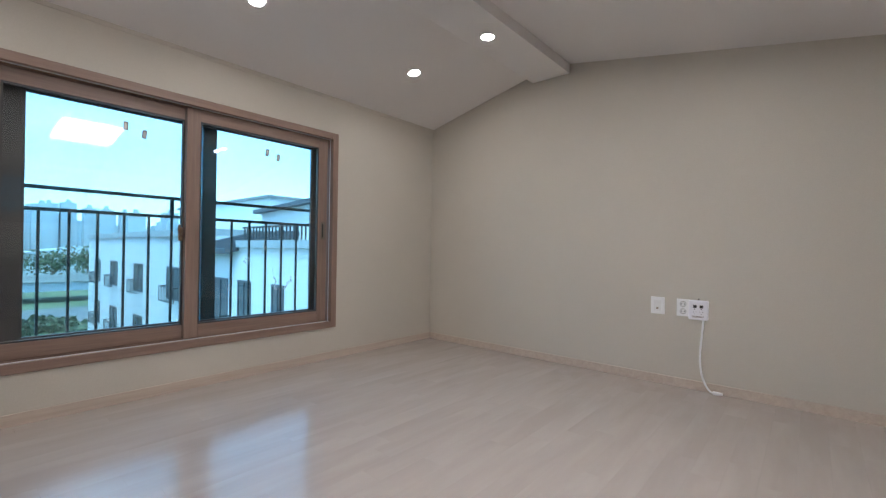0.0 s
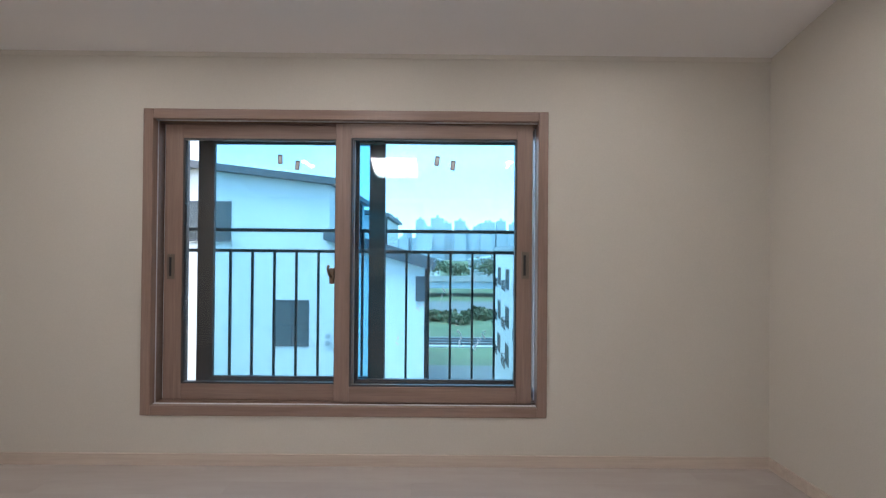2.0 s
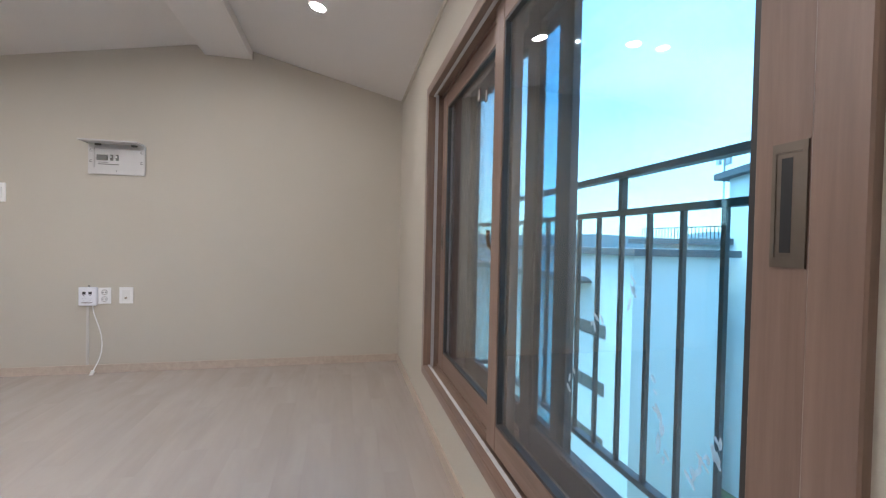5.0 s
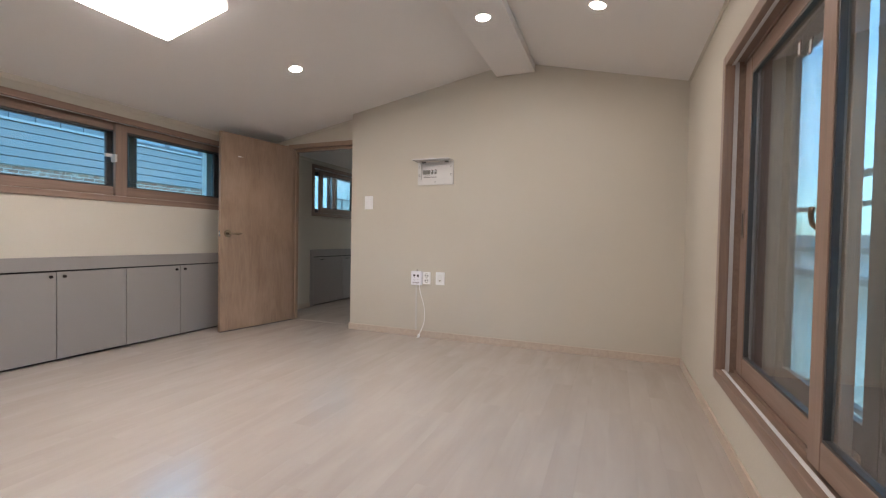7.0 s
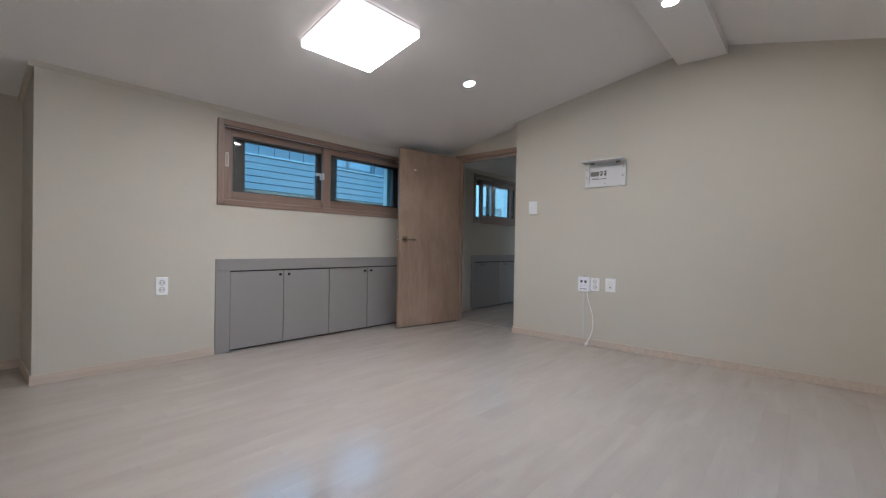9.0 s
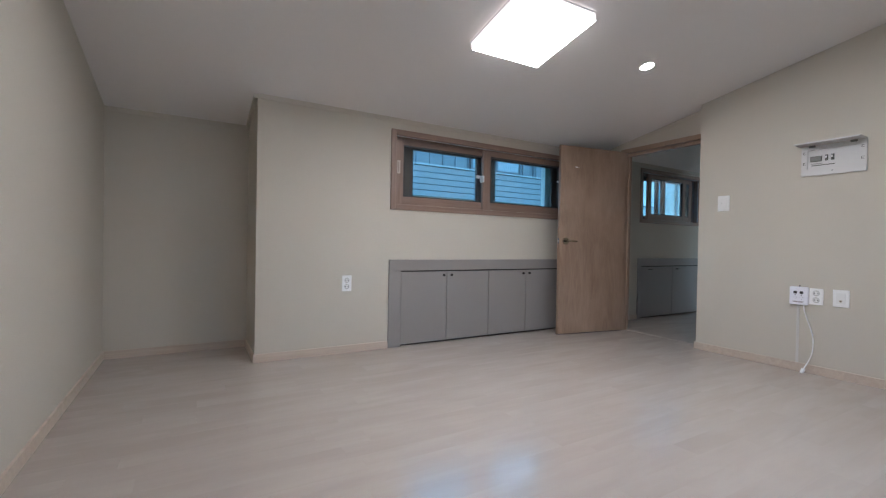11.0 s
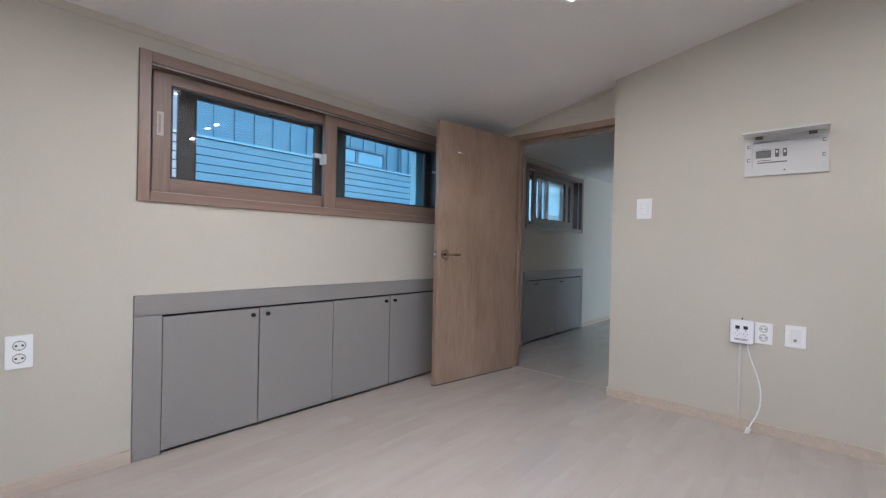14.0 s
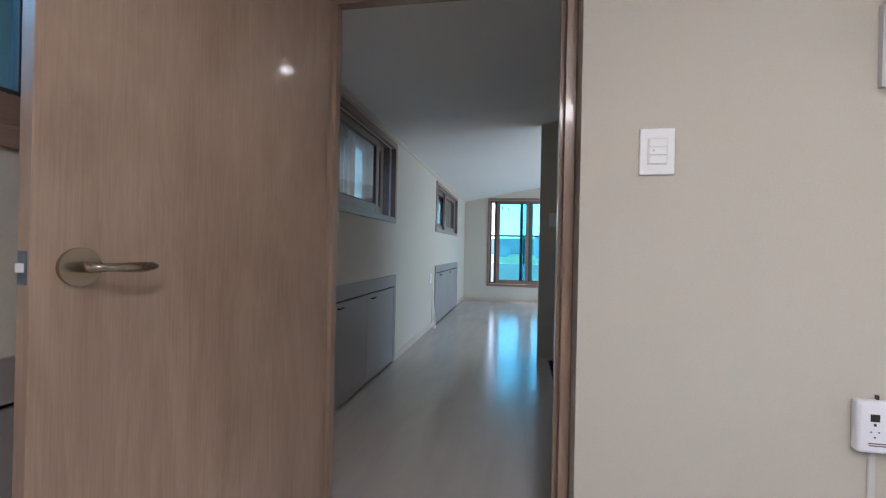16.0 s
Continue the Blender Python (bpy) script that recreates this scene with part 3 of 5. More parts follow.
def sliding_window(name, m, w, h, label, left, right, out_left, out_right, casing=0.05, st=0.085, deep=0.24, right_gap=False, outer=M_DARK, meet=None, end=None, start=None, low=1.1, outer_end=None, outer_start=None, inner=M_CLEAR):
    """A double sliding window. Local x across, y outward from the wall's face, z up."""
    win = thing(name, m, label, "window", kind="structure")
    c = casing
    for x0 in (0, w - c):
        part("casing", round_box(x0, x0 + c, -0.014, 0.03, 0, h, 0.0025, 1), M_STILE, win)
    for z0 in (0, h - c):
        part("casing", round_box(c, w - c, -0.0135, 0.03, z0, z0 + c, 0.0025, 1), M_SASH, win)
    q = c - 0.012
    bm = boxes((c - 0.028, q, 0.03, deep, 0.022, h - 0.022), (w - q, w - c + 0.028, 0.03, deep, 0.022, h - 0.022), (q, w - q, 0.03, deep, h - q, h - 0.022), (q, w - q, 0.03, deep, 0.022, q))
    part("frame", bm, M_SASH, win)
    # tracks on the sill and head, and a pale line round the reveal
    bm = boxes(*[(q, w - q, y, y + 0.008, a, b) for y in (0.071, 0.108, 0.15, 0.196) for a, b in ((q, q + 0.014), (h - q - 0.014, h - q))])
    part("track", bm, M_SASH, win)
    e = q + 0.004
    part("jamb_liner", boxes(*[(x0, x1, y0, y1, q, h - q) for x0, x1 in ((q, e), (w - e, w - q)) for y0, y1 in ((0.031, 0.050), (0.112, 0.131))], (e, w - e, 0.015, 0.029, c, c + 0.003), (e, w - e, 0.015, 0.029, h - c - 0.003, h - c)), M_TRACK, win, "pale line round the reveal")
    g = q + 0.034
    part("outer_frame", boxes((q, g, 0.132, 0.30, q, h - q), (w - (q + 0.003 if right_gap else g), w - q, 0.132, 0.30, q, h - q), (g, w - q - 0.003, 0.235, 0.30, h - q - 0.03, h - q), (g, w - q - 0.003, 0.235, 0.30, q, q + 0.03)), outer, win, "dark grey outer frame")
    z0, z1 = c + 0.005, h - c - 0.005
    sl = sash(win, left[0], left[1], z0, z1, 0.074, 0.106, st, M_SASH, inner, st * low, wl=start)
    sr = sash(win, right[0], right[1], z0, z1, 0.039, 0.070, st, M_SASH, inner, st * low, wl=meet, wr=end)
    sash(win, out_left[0], out_left[1], z0, z1, 0.204, 0.232, st * 0.85, outer, M_TINT, wl=outer_start)
    sash(win, out_right[0], out_right[1], z0, z1, 0.160, 0.190, st * 0.85, outer, M_TINT, wr=outer_end)
    return win, sl, sr


def crescent(parent, x, y, z):
    lock = part("crescent_lock", round_box(x - 0.014, x + 0.014, y - 0.02, y, z - 0.045, z + 0.045, 0.005), M_BRASS, parent, "worn brass crescent lock")
    part("lever", tube([(x, y - 0.018, z - 0.01), (x - 0.012, y - 0.032, z + 0.01), (x - 0.018, y - 0.034, z + 0.04), (x - 0.012, y - 0.034, z + 0.062)], 0.008), M_BRASS, lock)


def sticker(parent, x, y, z, tilt=0.0, w=0.026, h=0.055, material=M_STICK):
    bm = boxes((-w / 2, w / 2, -0.0006, 0.0006, -h / 2, h / 2))
    bm.transform(pose(x, y, z, 0, tilt, 0))
    s = part("sticker", bm, material, parent, "small brown spacer sticker on the glass")
    bm = boxes((-w / 2 + .005, w / 2 - .005, -0.0012, -0.0007, -h / 2 + .006, h / 2 - .008))
    bm.transform(pose(x, y, z, 0, tilt, 0))
    part("print", bm, M_TAPE, s)


w, h = W1[1] - W1[0], W1[3] - W1[2]
win, sl, sr = sliding_window("window_1", pose(W1[0], WY, W1[2]), w, h, "wide brown wood-foil sliding window with tinted panes", (0.068, 1.145), (1.046, 2.154), (0.182, 1.304), (1.06, 2.135), casing=0.054, st=0.10, right_gap=True, end=0.086, meet=0.085, low=0.9, outer_end=0.05)
pull(sl, 0.108, 0.074, 0.812, 0.14, 0.04)
pull(sr, 2.115, 0.039, 0.837, 0.15, 0.042)
sc = part("insect_screen", boxes((0.184, 0.209, 0.244, 0.256, 0.07, 1.60), (1.219, 1.244, 0.244, 0.256, 0.07, 1.60), (0.209, 1.219, 0.244, 0.256, 0.07, 0.095), (0.209, 1.219, 0.244, 0.256, 1.575, 1.60)), M_DARK, win, "insect screen over the outer half")
part("screen_wire", boxes(*[(0.210 + 0.0042 * k, 0.2105 + 0.0042 * k, 0.2498, 0.2502, 0.094, 1.576) for k in range(240)]), M_MESH, sc, "fine grey screen wires")
crescent(sl, 1.024, 0.074, 0.767)
for x, z, a in ((0.716, 1.43, 0), (0.815, 1.397, 6)):
    sticker(sl, x, 0.086, z, a)
for x, z, a in ((1.615, 1.422, 10), (1.705, 1.397, 8)):
    sticker(sr, x, 0.0505, z, a)

# dried plaster splashes on the tinted pane
rs_ = random.Random(21)
for x, z, dx, dz, n in ((1.73, 0.50, 0.05, -0.17, 9), (1.85, 0.34, 0.06, 0.10, 13), (1.65, 0.66, 0.02, 0.06, 4), (1.50, 0.57, 0.05, 0.03, 5), (1.39, 0.36, 0.015, 0.07, 3)):
    bm = bmesh.new()
    for k in range(n):
        f = (k + rs_.random()) / n
        cx, cz = x + dx * f + rs_.uniform(-0.012, 0.012), z + dz * f + rs_.uniform(-0.012, 0.012)
        lw, lh, tilt = rs_.uniform(0.003, 0.008), rs_.uniform(0.008, 0.026), rs_.uniform(-0.6, 0.9)
        ring = [(cx + math.cos(a) * lw * r - math.sin(a) * lh * r * math.sin(tilt), cz + math.sin(a) * lh * r * math.cos(tilt)) for a, r in ((j * math.tau / 7, rs_.uniform(0.6, 1.1)) for j in range(7))]
        prism(bm, ring, 1, 0.1695, 0.1712)
    part("plaster_splash", bm, M_SMEAR, win, "dried white plaster splash on the glass")

w, h = D1[1] - D1[0], D1[3] - D1[2]
win, sl, sr = sliding_window("window_2", pose(D1[1], 0, D1[2], 0, 0, 180), w, h, "low brown wood-foil strip window under the slope", (0.078, 1.13), (1.035, 2.185), (0.228, 1.315), (1.035, 2.165), st=0.07, meet=0.09, start=0.079, outer_start=0.082)
part("outer_reveal", boxes((2.066, 2.172, 0.236, 0.30, 0.04, 0.68)), M_STUCCO, win, "white outer reveal beside the dark stile")
pull(sl, 0.11, 0.074, 0.40, 0.12, 0.030, M_BEIGE, M_PULLIN)
lk = part("sash_lock", round_box(0.965, 1.03, 0.049, 0.074, 0.375, 0.402, 0.003), M_LOCK, sl, "white child-safety sash lock")
part("lock_tab", round_box(1.016, 1.034, 0.014, 0.072, 0.335, 0.40, 0.003), M_DUCT, lk)
part("sash_lock", round_box(2.06, 2.11, 0.027, 0.039, 0.425, 0.443, 0.003), M_LOCK, sr, "white child-safety sash lock")

for i, hw in enumerate(HW):
    w, h = hw[1] - hw[0], hw[3] - hw[2]
    win, sl, sr = sliding_window("window_%d" % (3 + i), pose(hw[1], HALL_Y, hw[2], 0, 0, 180), w, h, "brown wood-foil strip window in the hall", (w * 0.40, w * 0.90) if i == 0 else (0.062, w * 0.53), (w * 0.155, w * 0.75) if i == 0 else (w * 0.47, w - 0.08), (0.12, w * 0.60), (w * 0.40, w - 0.12), st=0.065)
    pull(sr, w * (0.155 if i == 0 else 0.47) + 0.035, 0.039, h * 0.5)
w, h = FW[1] - FW[0], FW[3] - FW[2]
win, sl, sr = sliding_window("window_5", pose(FAR_X, FW[0], FW[2], 0, 0, 90), w, h, "tall brown balcony window at the hall's end", (0.18, 0.92), (0.78, 1.53), (0.13, 0.91), (0.66, 1.5), st=0.06, casing=0.05, inner=M_GREEN)
for x, z in ((0.3, 1.62), (0.42, 1.6)):
    sticker(sl, x, 0.086, z)

# unseen window added in the closing wall to let light into the hall
w, h = NW[1] - NW[0], NW[3] - NW[2]
sliding_window("window_6", pose(NW[0], WY, NW[2]), w, h, "unseen wide brown wood-foil sliding window, added to light the hall", (0.062, 1.4), (1.3, w - 0.062), (0.1, 1.4), (1.3, w - 0.1), st=0.10)

# ---- doorway ----
door = thing("door_frame", pose(REC, 0.8, 0), "oak-foil door frame set back in the wall", "door frame", kind="structure")
d0, d1 = 0.380 - 0.8, 1.235 - 0.8
HEAD = 1.995
part("jamb", boxes((-0.085, 0.012, d0 - 0.055, d0, -0.005, HEAD)), M_DOOR, door)
part("jamb", boxes((-0.085, 0.012, d1, d1 + 0.034, -0.005, HEAD)), M_DOOR, door)
part("head", boxes((-0.085, 0.012, d0 - 0.055, d1 + 0.034, HEAD, HEAD + 0.048)), M_DOOR, door)
part("stop", boxes((-0.085, -0.042, d0, d0 + 0.014, 0, HEAD - 0.03), (-0.085, -0.042, d1 - 0.014, d1, 0, HEAD - 0.03), (-0.085, -0.042, d0, d1, HEAD - 0.03, HEAD)), M_DOOR, door)
part("threshold", boxes((-0.085, -0.040, d0 + 0.014, d1 - 0.014, -0.012, 0.003)), M_PLANK, door, "pale threshold strip")
part("strike_plate", boxes((-0.036, -0.012, d1 - 0.0015, d1 + 0.001, 0.95, 1.06)), M_STEEL, door)

# the open leaf: local x from the hinge to the free edge, y the shown face
ang = math.degrees(math.atan2(0.252 - 0.395, 0.77 + 0.116))
LW = 0.871
leaf = thing("door", pose(-0.098, 0.3957, 0.008, 0, 0, ang), "oak-foil flush door standing open against the cupboard", "door")
slab = part("leaf", round_box(0.0, LW, -0.038, 0.0, 0.0, 2.0, 0.002, 1), M_DOOR, leaf)
rose = part("handle_rose", cyl(bmesh.new(), (LW - 0.074, 0.0, 0.985), (LW - 0.074, 0.010, 0.985), 0.0365, 32), M_HANDLE, leaf, "brushed nickel lever handle")
hp = [(LW - 0.074, 0.009, 0.985), (LW - 0.074, 0.038, 0.985), (LW - 0.077, 0.049, 0.985), (LW - 0.09, 0.055, 0.985), (LW - 0.115, 0.057, 0.985), (LW - 0.14, 0.056, 0.984), (LW - 0.165, 0.053, 0.984), (LW - 0.185, 0.050, 0.985), (LW - 0.194, 0.049, 0.985)]
HR = [0.0105, 0.010, 0.009, 0.0078, 0.0085, 0.0102, 0.0102, 0.008, 0.004]
lev = tube(hp, HR, 14)
part("lever", lev, M_HANDLE, rose)
part("latch_plate", boxes((LW - 0.0005, LW + 0.0015, -0.031, -0.008, 0.955, 1.015)), M_LATCH, leaf)
part("latch_bolt", prism(bmesh.new(), [(LW + 0.0015, -0.026), (LW + 0.008, -0.026), (LW + 0.0015, -0.014)], 2, 0.977, 0.993), M_LOCK, leaf)
part("paper_mark", boxes((LW - 0.215, LW - 0.185, 0.0, 0.0008, 1.772, 1.782)), M_PLATE, leaf, "small white scrap of tape")
part("paper_mark", boxes((LW - 0.238, LW - 0.217, 0.0, 0.0008, 1.772, 1.781)), M_STEEL, leaf)
rr = part("back_rose", cyl(bmesh.new(), (LW - 0.074, -0.038, 0.985), (LW - 0.074, -0.047, 0.985), 0.027, 32), M_STEEL, leaf)
part("back_lever", tube([(p[0], -0.038 - p[1], p[2]) for p in hp], HR, 12), M_STEEL, rr)
for z in (0.2, 1.0, 1.8):
    part("hinge", cyl(bmesh.new(), (-0.006, -0.042, z - 0.05), (-0.006, -0.042, z + 0.05), 0.006, 10), M_STEEL, leaf)
# dark strip under the leaf, painted in for the shade of the gap
part("painted_gap_shade", boxes((0.001, LW - 0.001, -0.0375, -0.0005, -0.006, 0.0)), M_DARK, leaf)


# ---- low cupboards ----
def cupboard(m, width, height, edges, knobs, label, left_strip=0.095, top=0.10, right_strip=0.0, kind_knob="round"):
    """Local x along the wall, y out of the wall into the room, z up."""
    cab = thing("low_cupboard", m, label, "cupboard", group="low cupboards under the slope")
    # near-black inside and backing sheet paint the shade in the door gaps
    part("body", boxes((0, width, -0.246, -0.232, 0, height), (0, 0.015, -0.232, -0.004, 0, height), (width - 0.015, width, -0.232, -0.004, 0, height), (0.015, width - 0.015, -0.232, -0.03, height - 0.015, height), (0.015, width - 0.015, -0.232, -0.02, 0.0, 0.012), (0.015, width - 0.015, -0.05, -0.056, 0, height)), M_GREYIN, cab)
    part("top_fascia", round_box(0, width, -0.003, 0.014, height - top, height, 0.0015, 1), M_GREY, cab)
    part("side_fascia", round_box(0, left_strip, -0.003, 0.014, 0.0, height - top - 0.0015, 0.0015, 1), M_GREY, cab)
    if right_strip:
        part("side_fascia", round_box(width - right_strip, width, -0.003, 0.014, 0.0, height - top - 0.0015, 0.0015, 1), M_GREY, cab)
    for i, (a, b) in enumerate(zip(edges, edges[1:])):
        d = part("cupboard_door", round_box(a + 0.0028, b - 0.0028, -0.006, 0.012, 0.018, height - top - 0.012, 0.0015, 1), M_GREY, cab)
        kx = knobs[i]
        kz = height - top - 0.046
        if kind_knob == "round":
            bm = bmesh.new()
            cyl(bm, (kx, 0.012, kz), (kx, 0.026, kz), 0.006, 12)
            cyl(bm, (kx, 0.026, kz), (kx, 0.036, kz), 0.0125, 16, 0.0105)
            part("knob", bm, M_KNOB, d, "small black knob")
        else:
            part("pull_bar", tube([(kx - 0.035, 0.012, kz), (kx - 0.035, 0.03, kz), (kx + 0.035, 0.03, kz), (kx + 0.035, 0.012, kz)], 0.0055), M_KNOB, d, "short black bar pull")
    return cab


cupboard(pose(0.41, 0, 0), 2.18, 0.788, [0.105, 0.590, 1.083, 1.579, 2.063], [0.552, 0.638, 1.535, 1.62], "grey laminate built-in low cupboard with four doors", left_strip=0.105, right_strip=0.117)
cupboard(pose(HC[0][0], HALL_Y, 0), 1.515, 0.797, [0.07, 0.757, 1.445], [0.64, 1.26], "grey laminate low cupboard with two doors in the hall", left_strip=0.07, right_strip=0.07, kind_knob="bar")
cupboard(pose(HC[1][0], HALL_Y, 0), 2.13, 0.815, [0.07, 1.065, 2.06], [0.9, 1.75], "grey laminate low cupboard near the hall's end", left_strip=0.07, right_strip=0.07, kind_knob="bar")


# ---- electrical fittings (local: y out of the wall, x along it, z up, origin at the plate's middle) ----
def on_west(y, z):
    return pose(0.0, y, z, 0, 0, -90)


def on_east(y, z):
    return pose(LX, y, z, 0, 0, 90)


def on_south(x, z, y=0.0):
    return pose(x, y, z)


def plate(bm_w, bm_h, parent, t=0.009):
    return part("plate", round_box(-bm_w / 2, bm_w / 2, 0, t, -bm_h / 2, bm_h / 2, 0.003), M_PLATE, parent)


def double_socket(m, w=0.085, h=0.124):
    s = thing("double_socket", m, "white double wall socket with round sunken outlets", "socket", group="wall sockets")
    p = plate(w, h, s)
    for dz in (0.026, -0.026):
        bm = bmesh.new()
        cyl(bm, (0, 0.009, dz), (0, 0.0095, dz), 0.021, 24)
        o = part("outlet", bm, M_OUTLET, p)
        part("outlet_face", cyl(bmesh.new(), (0, 0.0094, dz), (0, 0.0097, dz), 0.0165, 20), M_PLATE2, o)
        bm = bmesh.new()
        for dx in (-0.0095, 0.0095):
            cyl(bm, (dx, 0.0094, dz), (dx, 0.0103, dz), 0.0042, 10)
        part("pin_hole", bm, M_HOLE, o)
        for c in (dz + 0.014, dz - 0.0205):
            part("earth_clip", boxes((-0.003, 0.003, 0.0094, 0.0105, c, c + 0.0065)), M_STEEL, o)
    return s


def antenna_plate(m, w=0.094, h=0.126):
    s = thing("antenna_socket", m, "white wall plate with one round antenna jack", "wall plate", group="antenna plates")
    p = plate(w, h, s)
    part("insert", round_box(-0.026, 0.026, 0.008, 0.0105, -0.04, 0.04, 0.002), M_PLATE2, p)
    bm = bmesh.new()
    cyl(bm, (0, 0.0105, -0.02), (0, 0.016, -0.02), 0.0085, 16)
    j = part("jack", bm, M_STEEL, p)
    bm = bmesh.new()
    cyl(bm, (0, 0.016, -0.02), (0, 0.0165, -0.02), 0.003, 10)
    part("pin", bm, M_HOLE, j)
    return s


def terminal_box(m, w=0.118, h=0.14):
    s = thing("network_box", m, "white plastic network outlet box with two dark ports", "network box", group="network boxes")
    b = part("housing", round_box(-w / 2, w / 2, 0, 0.032, -h / 2, h / 2, 0.008, 3), M_BOX, s)
    for dx in (-0.02, 0.02):
        part("port", boxes((dx - 0.011, dx + 0.011, 0.0315, 0.0328, 0.016, 0.036)), M_HOLE, b)
        part("port_label", boxes((dx - 0.003, dx + 0.003, 0.0315, 0.0327, 0.004, 0.011)), M_HOLE, b)
        bm = bmesh.new()
        for a, c in ((-0.009, -0.012), (0.009, -0.012), (0, -0.026)):
            cyl(bm, (dx + a, 0.0316, c), (dx + a, 0.0326, c), 0.0022, 8)
        part("lamp_dot", bm, M_HOLE, b)
    part("small_print", boxes((-0.036, 0.036, 0.0315, 0.0326, -0.044, -0.041), (-0.03, 0.034, 0.0315, 0.0326, -0.05, -0.047)), M_STICK, b)
    part("lead", boxes((-0.003, 0.003, 0.004, 0.012, h / 2, h / 2 + 0.012)), M_HOLE, b)
    return s


def cord(name, points, r, label):
    """A white cord from the box down to its plug on the floor."""
    c = thing(name, pose(*points[0]), label, "cable", group="network cables")
    base = Vector(points[0])
    loc = [Vector(p) - base for p in points]
    fine = []
    for i in range(len(loc) - 1):
        p0, p1, p2, p3 = loc[max(i - 1, 0)], loc[i], loc[i + 1], loc[min(i + 2, len(loc) - 1)]
        for k in range(6):
            t = k / 6
            fine.append(0.5 * (2 * p1 + (p2 - p0) * t + (2 * p0 - 5 * p1 + 4 * p2 - p3) * t * t + (3 * p1 - p0 - 3 * p2 + p3) * t ** 3))
    fine.append(loc[-1])
    part("flex", tube(fine, r, 8), M_PLATE, c)
    d = (fine[-1] - fine[-3]).normalized()
    part("plug", cyl(bmesh.new(), fine[-1] - d * 0.01, fine[-1] + d * 0.045, 0.013, 14, 0.010), M_PLATE, c)
    return c


def duct(m, length, label):
    s = thing("cable_duct", m, label, "cable duct", group="cable ducts")
    part("cover", round_box(-0.009, 0.009, 0, 0.008, -length, 0, 0.003), M_DUCT, s)


double_socket(on_west(2.166, 0.588))
antenna_plate(on_west(2.310, 0.590))
terminal_box(on_west(2.063, 0.585))
duct(on_west(2.055, 0.513), 0.45, "slim white cable duct down to the skirting")
cord("network_cable", [(0.016, 2.092, 0.52), (0.02, 2.105, 0.45), (0.03, 2.155, 0.30), (0.035, 2.162, 0.18), (0.036, 2.142, 0.10), (0.038, 2.12, 0.05), (0.046, 2.11, 0.02)], 0.0042, "white cable hanging from the network box to the floor")
antenna_plate(on_east(2.113, 0.572))
double_socket(on_east(1.944, 0.571))
terminal_box(on_east(1.846, 0.563), 0.12, 0.138)
cord("network_cable", [(LX - 0.016, 1.815, 0.497), (LX - 0.018, 1.822, 0.40), (LX - 0.022, 1.832, 0.25), (LX - 0.03, 1.822, 0.13), (LX - 0.045, 1.79, 0.05), (LX - 0.055, 1.76, 0.018), (LX - 0.06, 1.735, 0.016)], 0.0065, "white cable hanging from the network box to the floor")
double_socket(on_south(2.972, 0.588), 0.082, 0.134)
# cable and plate in the hall
duct(on_south(-4.22, 0.52, HALL_Y), 0.46, "slim white cable duct down the hall's low wall")
double_socket(on_south(-4.08, 0.66, HALL_Y))
cord("network_cable", [(-4.18, HALL_Y + 0.016, 0.62), (-4.19, HALL_Y + 0.03, 0.35), (-4.2, HALL_Y + 0.05, 0.08), (-4.18, HALL_Y + 0.06, 0.018), (-4.14, HALL_Y + 0.06, 0.016)], 0.006, "white cable hanging along the hall's low wall")

# light switch
sw = thing("light_switch", on_west(1.489, 1.344), "white light switch plate with three small rockers", "light switch")
p = plate(0.098, 0.138, sw)
part("bezel", round_box(-0.029, 0.027, 0.008, 0.0105, -0.040, 0.040, 0.002), M_PLATE2, p)
for z0, z1, tilt in ((0.013, 0.037, -3), (-0.011, 0.011, 2), (-0.037, -0.013, 3)):
    bm = round_box(-0.026, 0.024, 0.009, 0.0145, -(z1 - z0) / 2, (z1 - z0) / 2, 0.0015)
    bm.transform(pose(0, 0, (z0 + z1) / 2, tilt, 0, 0))
    part("rocker", bm, M_PLATE, p)
part("pilot_dot", cyl(bmesh.new(), (0.012, 0.013, 0.002), (0.012, 0.0152, 0.002), 0.003, 10), M_OUTLET, p)
hs = thing("light_switch", pose(-2.94, 1.425, 1.35, 0, 0, -90), "white light switch plate beside the stairwell", "light switch")
p = plate(0.09, 0.13, hs)
part("rocker", round_box(-0.023, 0.023, 0.008, 0.014, -0.045, 0.045, 0.002), M_PLATE2, p)

# breaker panel with its lid lifted
bp = thing("breaker_panel", on_west(2.242, 1.634), "white breaker panel with its lid lifted open", "breaker panel")
PW, PH = 0.375, 0.25
PT = PH / 2 - 0.025
bm = boxes((-PW / 2, -0.15, 0, 0.016, -PH / 2, PT), (0.15, PW / 2, 0, 0.016, -PH / 2, PT), (-0.15, 0.15, 0, 0.016, -PH / 2, -0.075), (-0.15, 0.15, 0, 0.016, 0.07, PT))
bmesh.ops.remove_doubles(bm, verts=bm.verts[:], dist=0.0001)
fr = part("surround", bm, M_PANEL, bp)
part("inner_plate", boxes((-0.15, 0.15, 0.0, 0.006, -0.075, 0.07)), M_PANEL, bp)
part("main_breaker", round_box(0.064, 0.134, 0.006, 0.017, -0.02, 0.02, 0.002), M_LCD, bp, "grey main breaker")
for x in (0.036, 0.0):
    b = part("breaker", round_box(x - 0.0085, x + 0.0085, 0.006, 0.016, -0.02, 0.024, 0.002), M_LCD, bp, "dark small breaker")
    part("toggle", round_box(x - 0.005, x + 0.005, 0.016, 0.026, 0.0, 0.014, 0.002), M_PLATE, b)
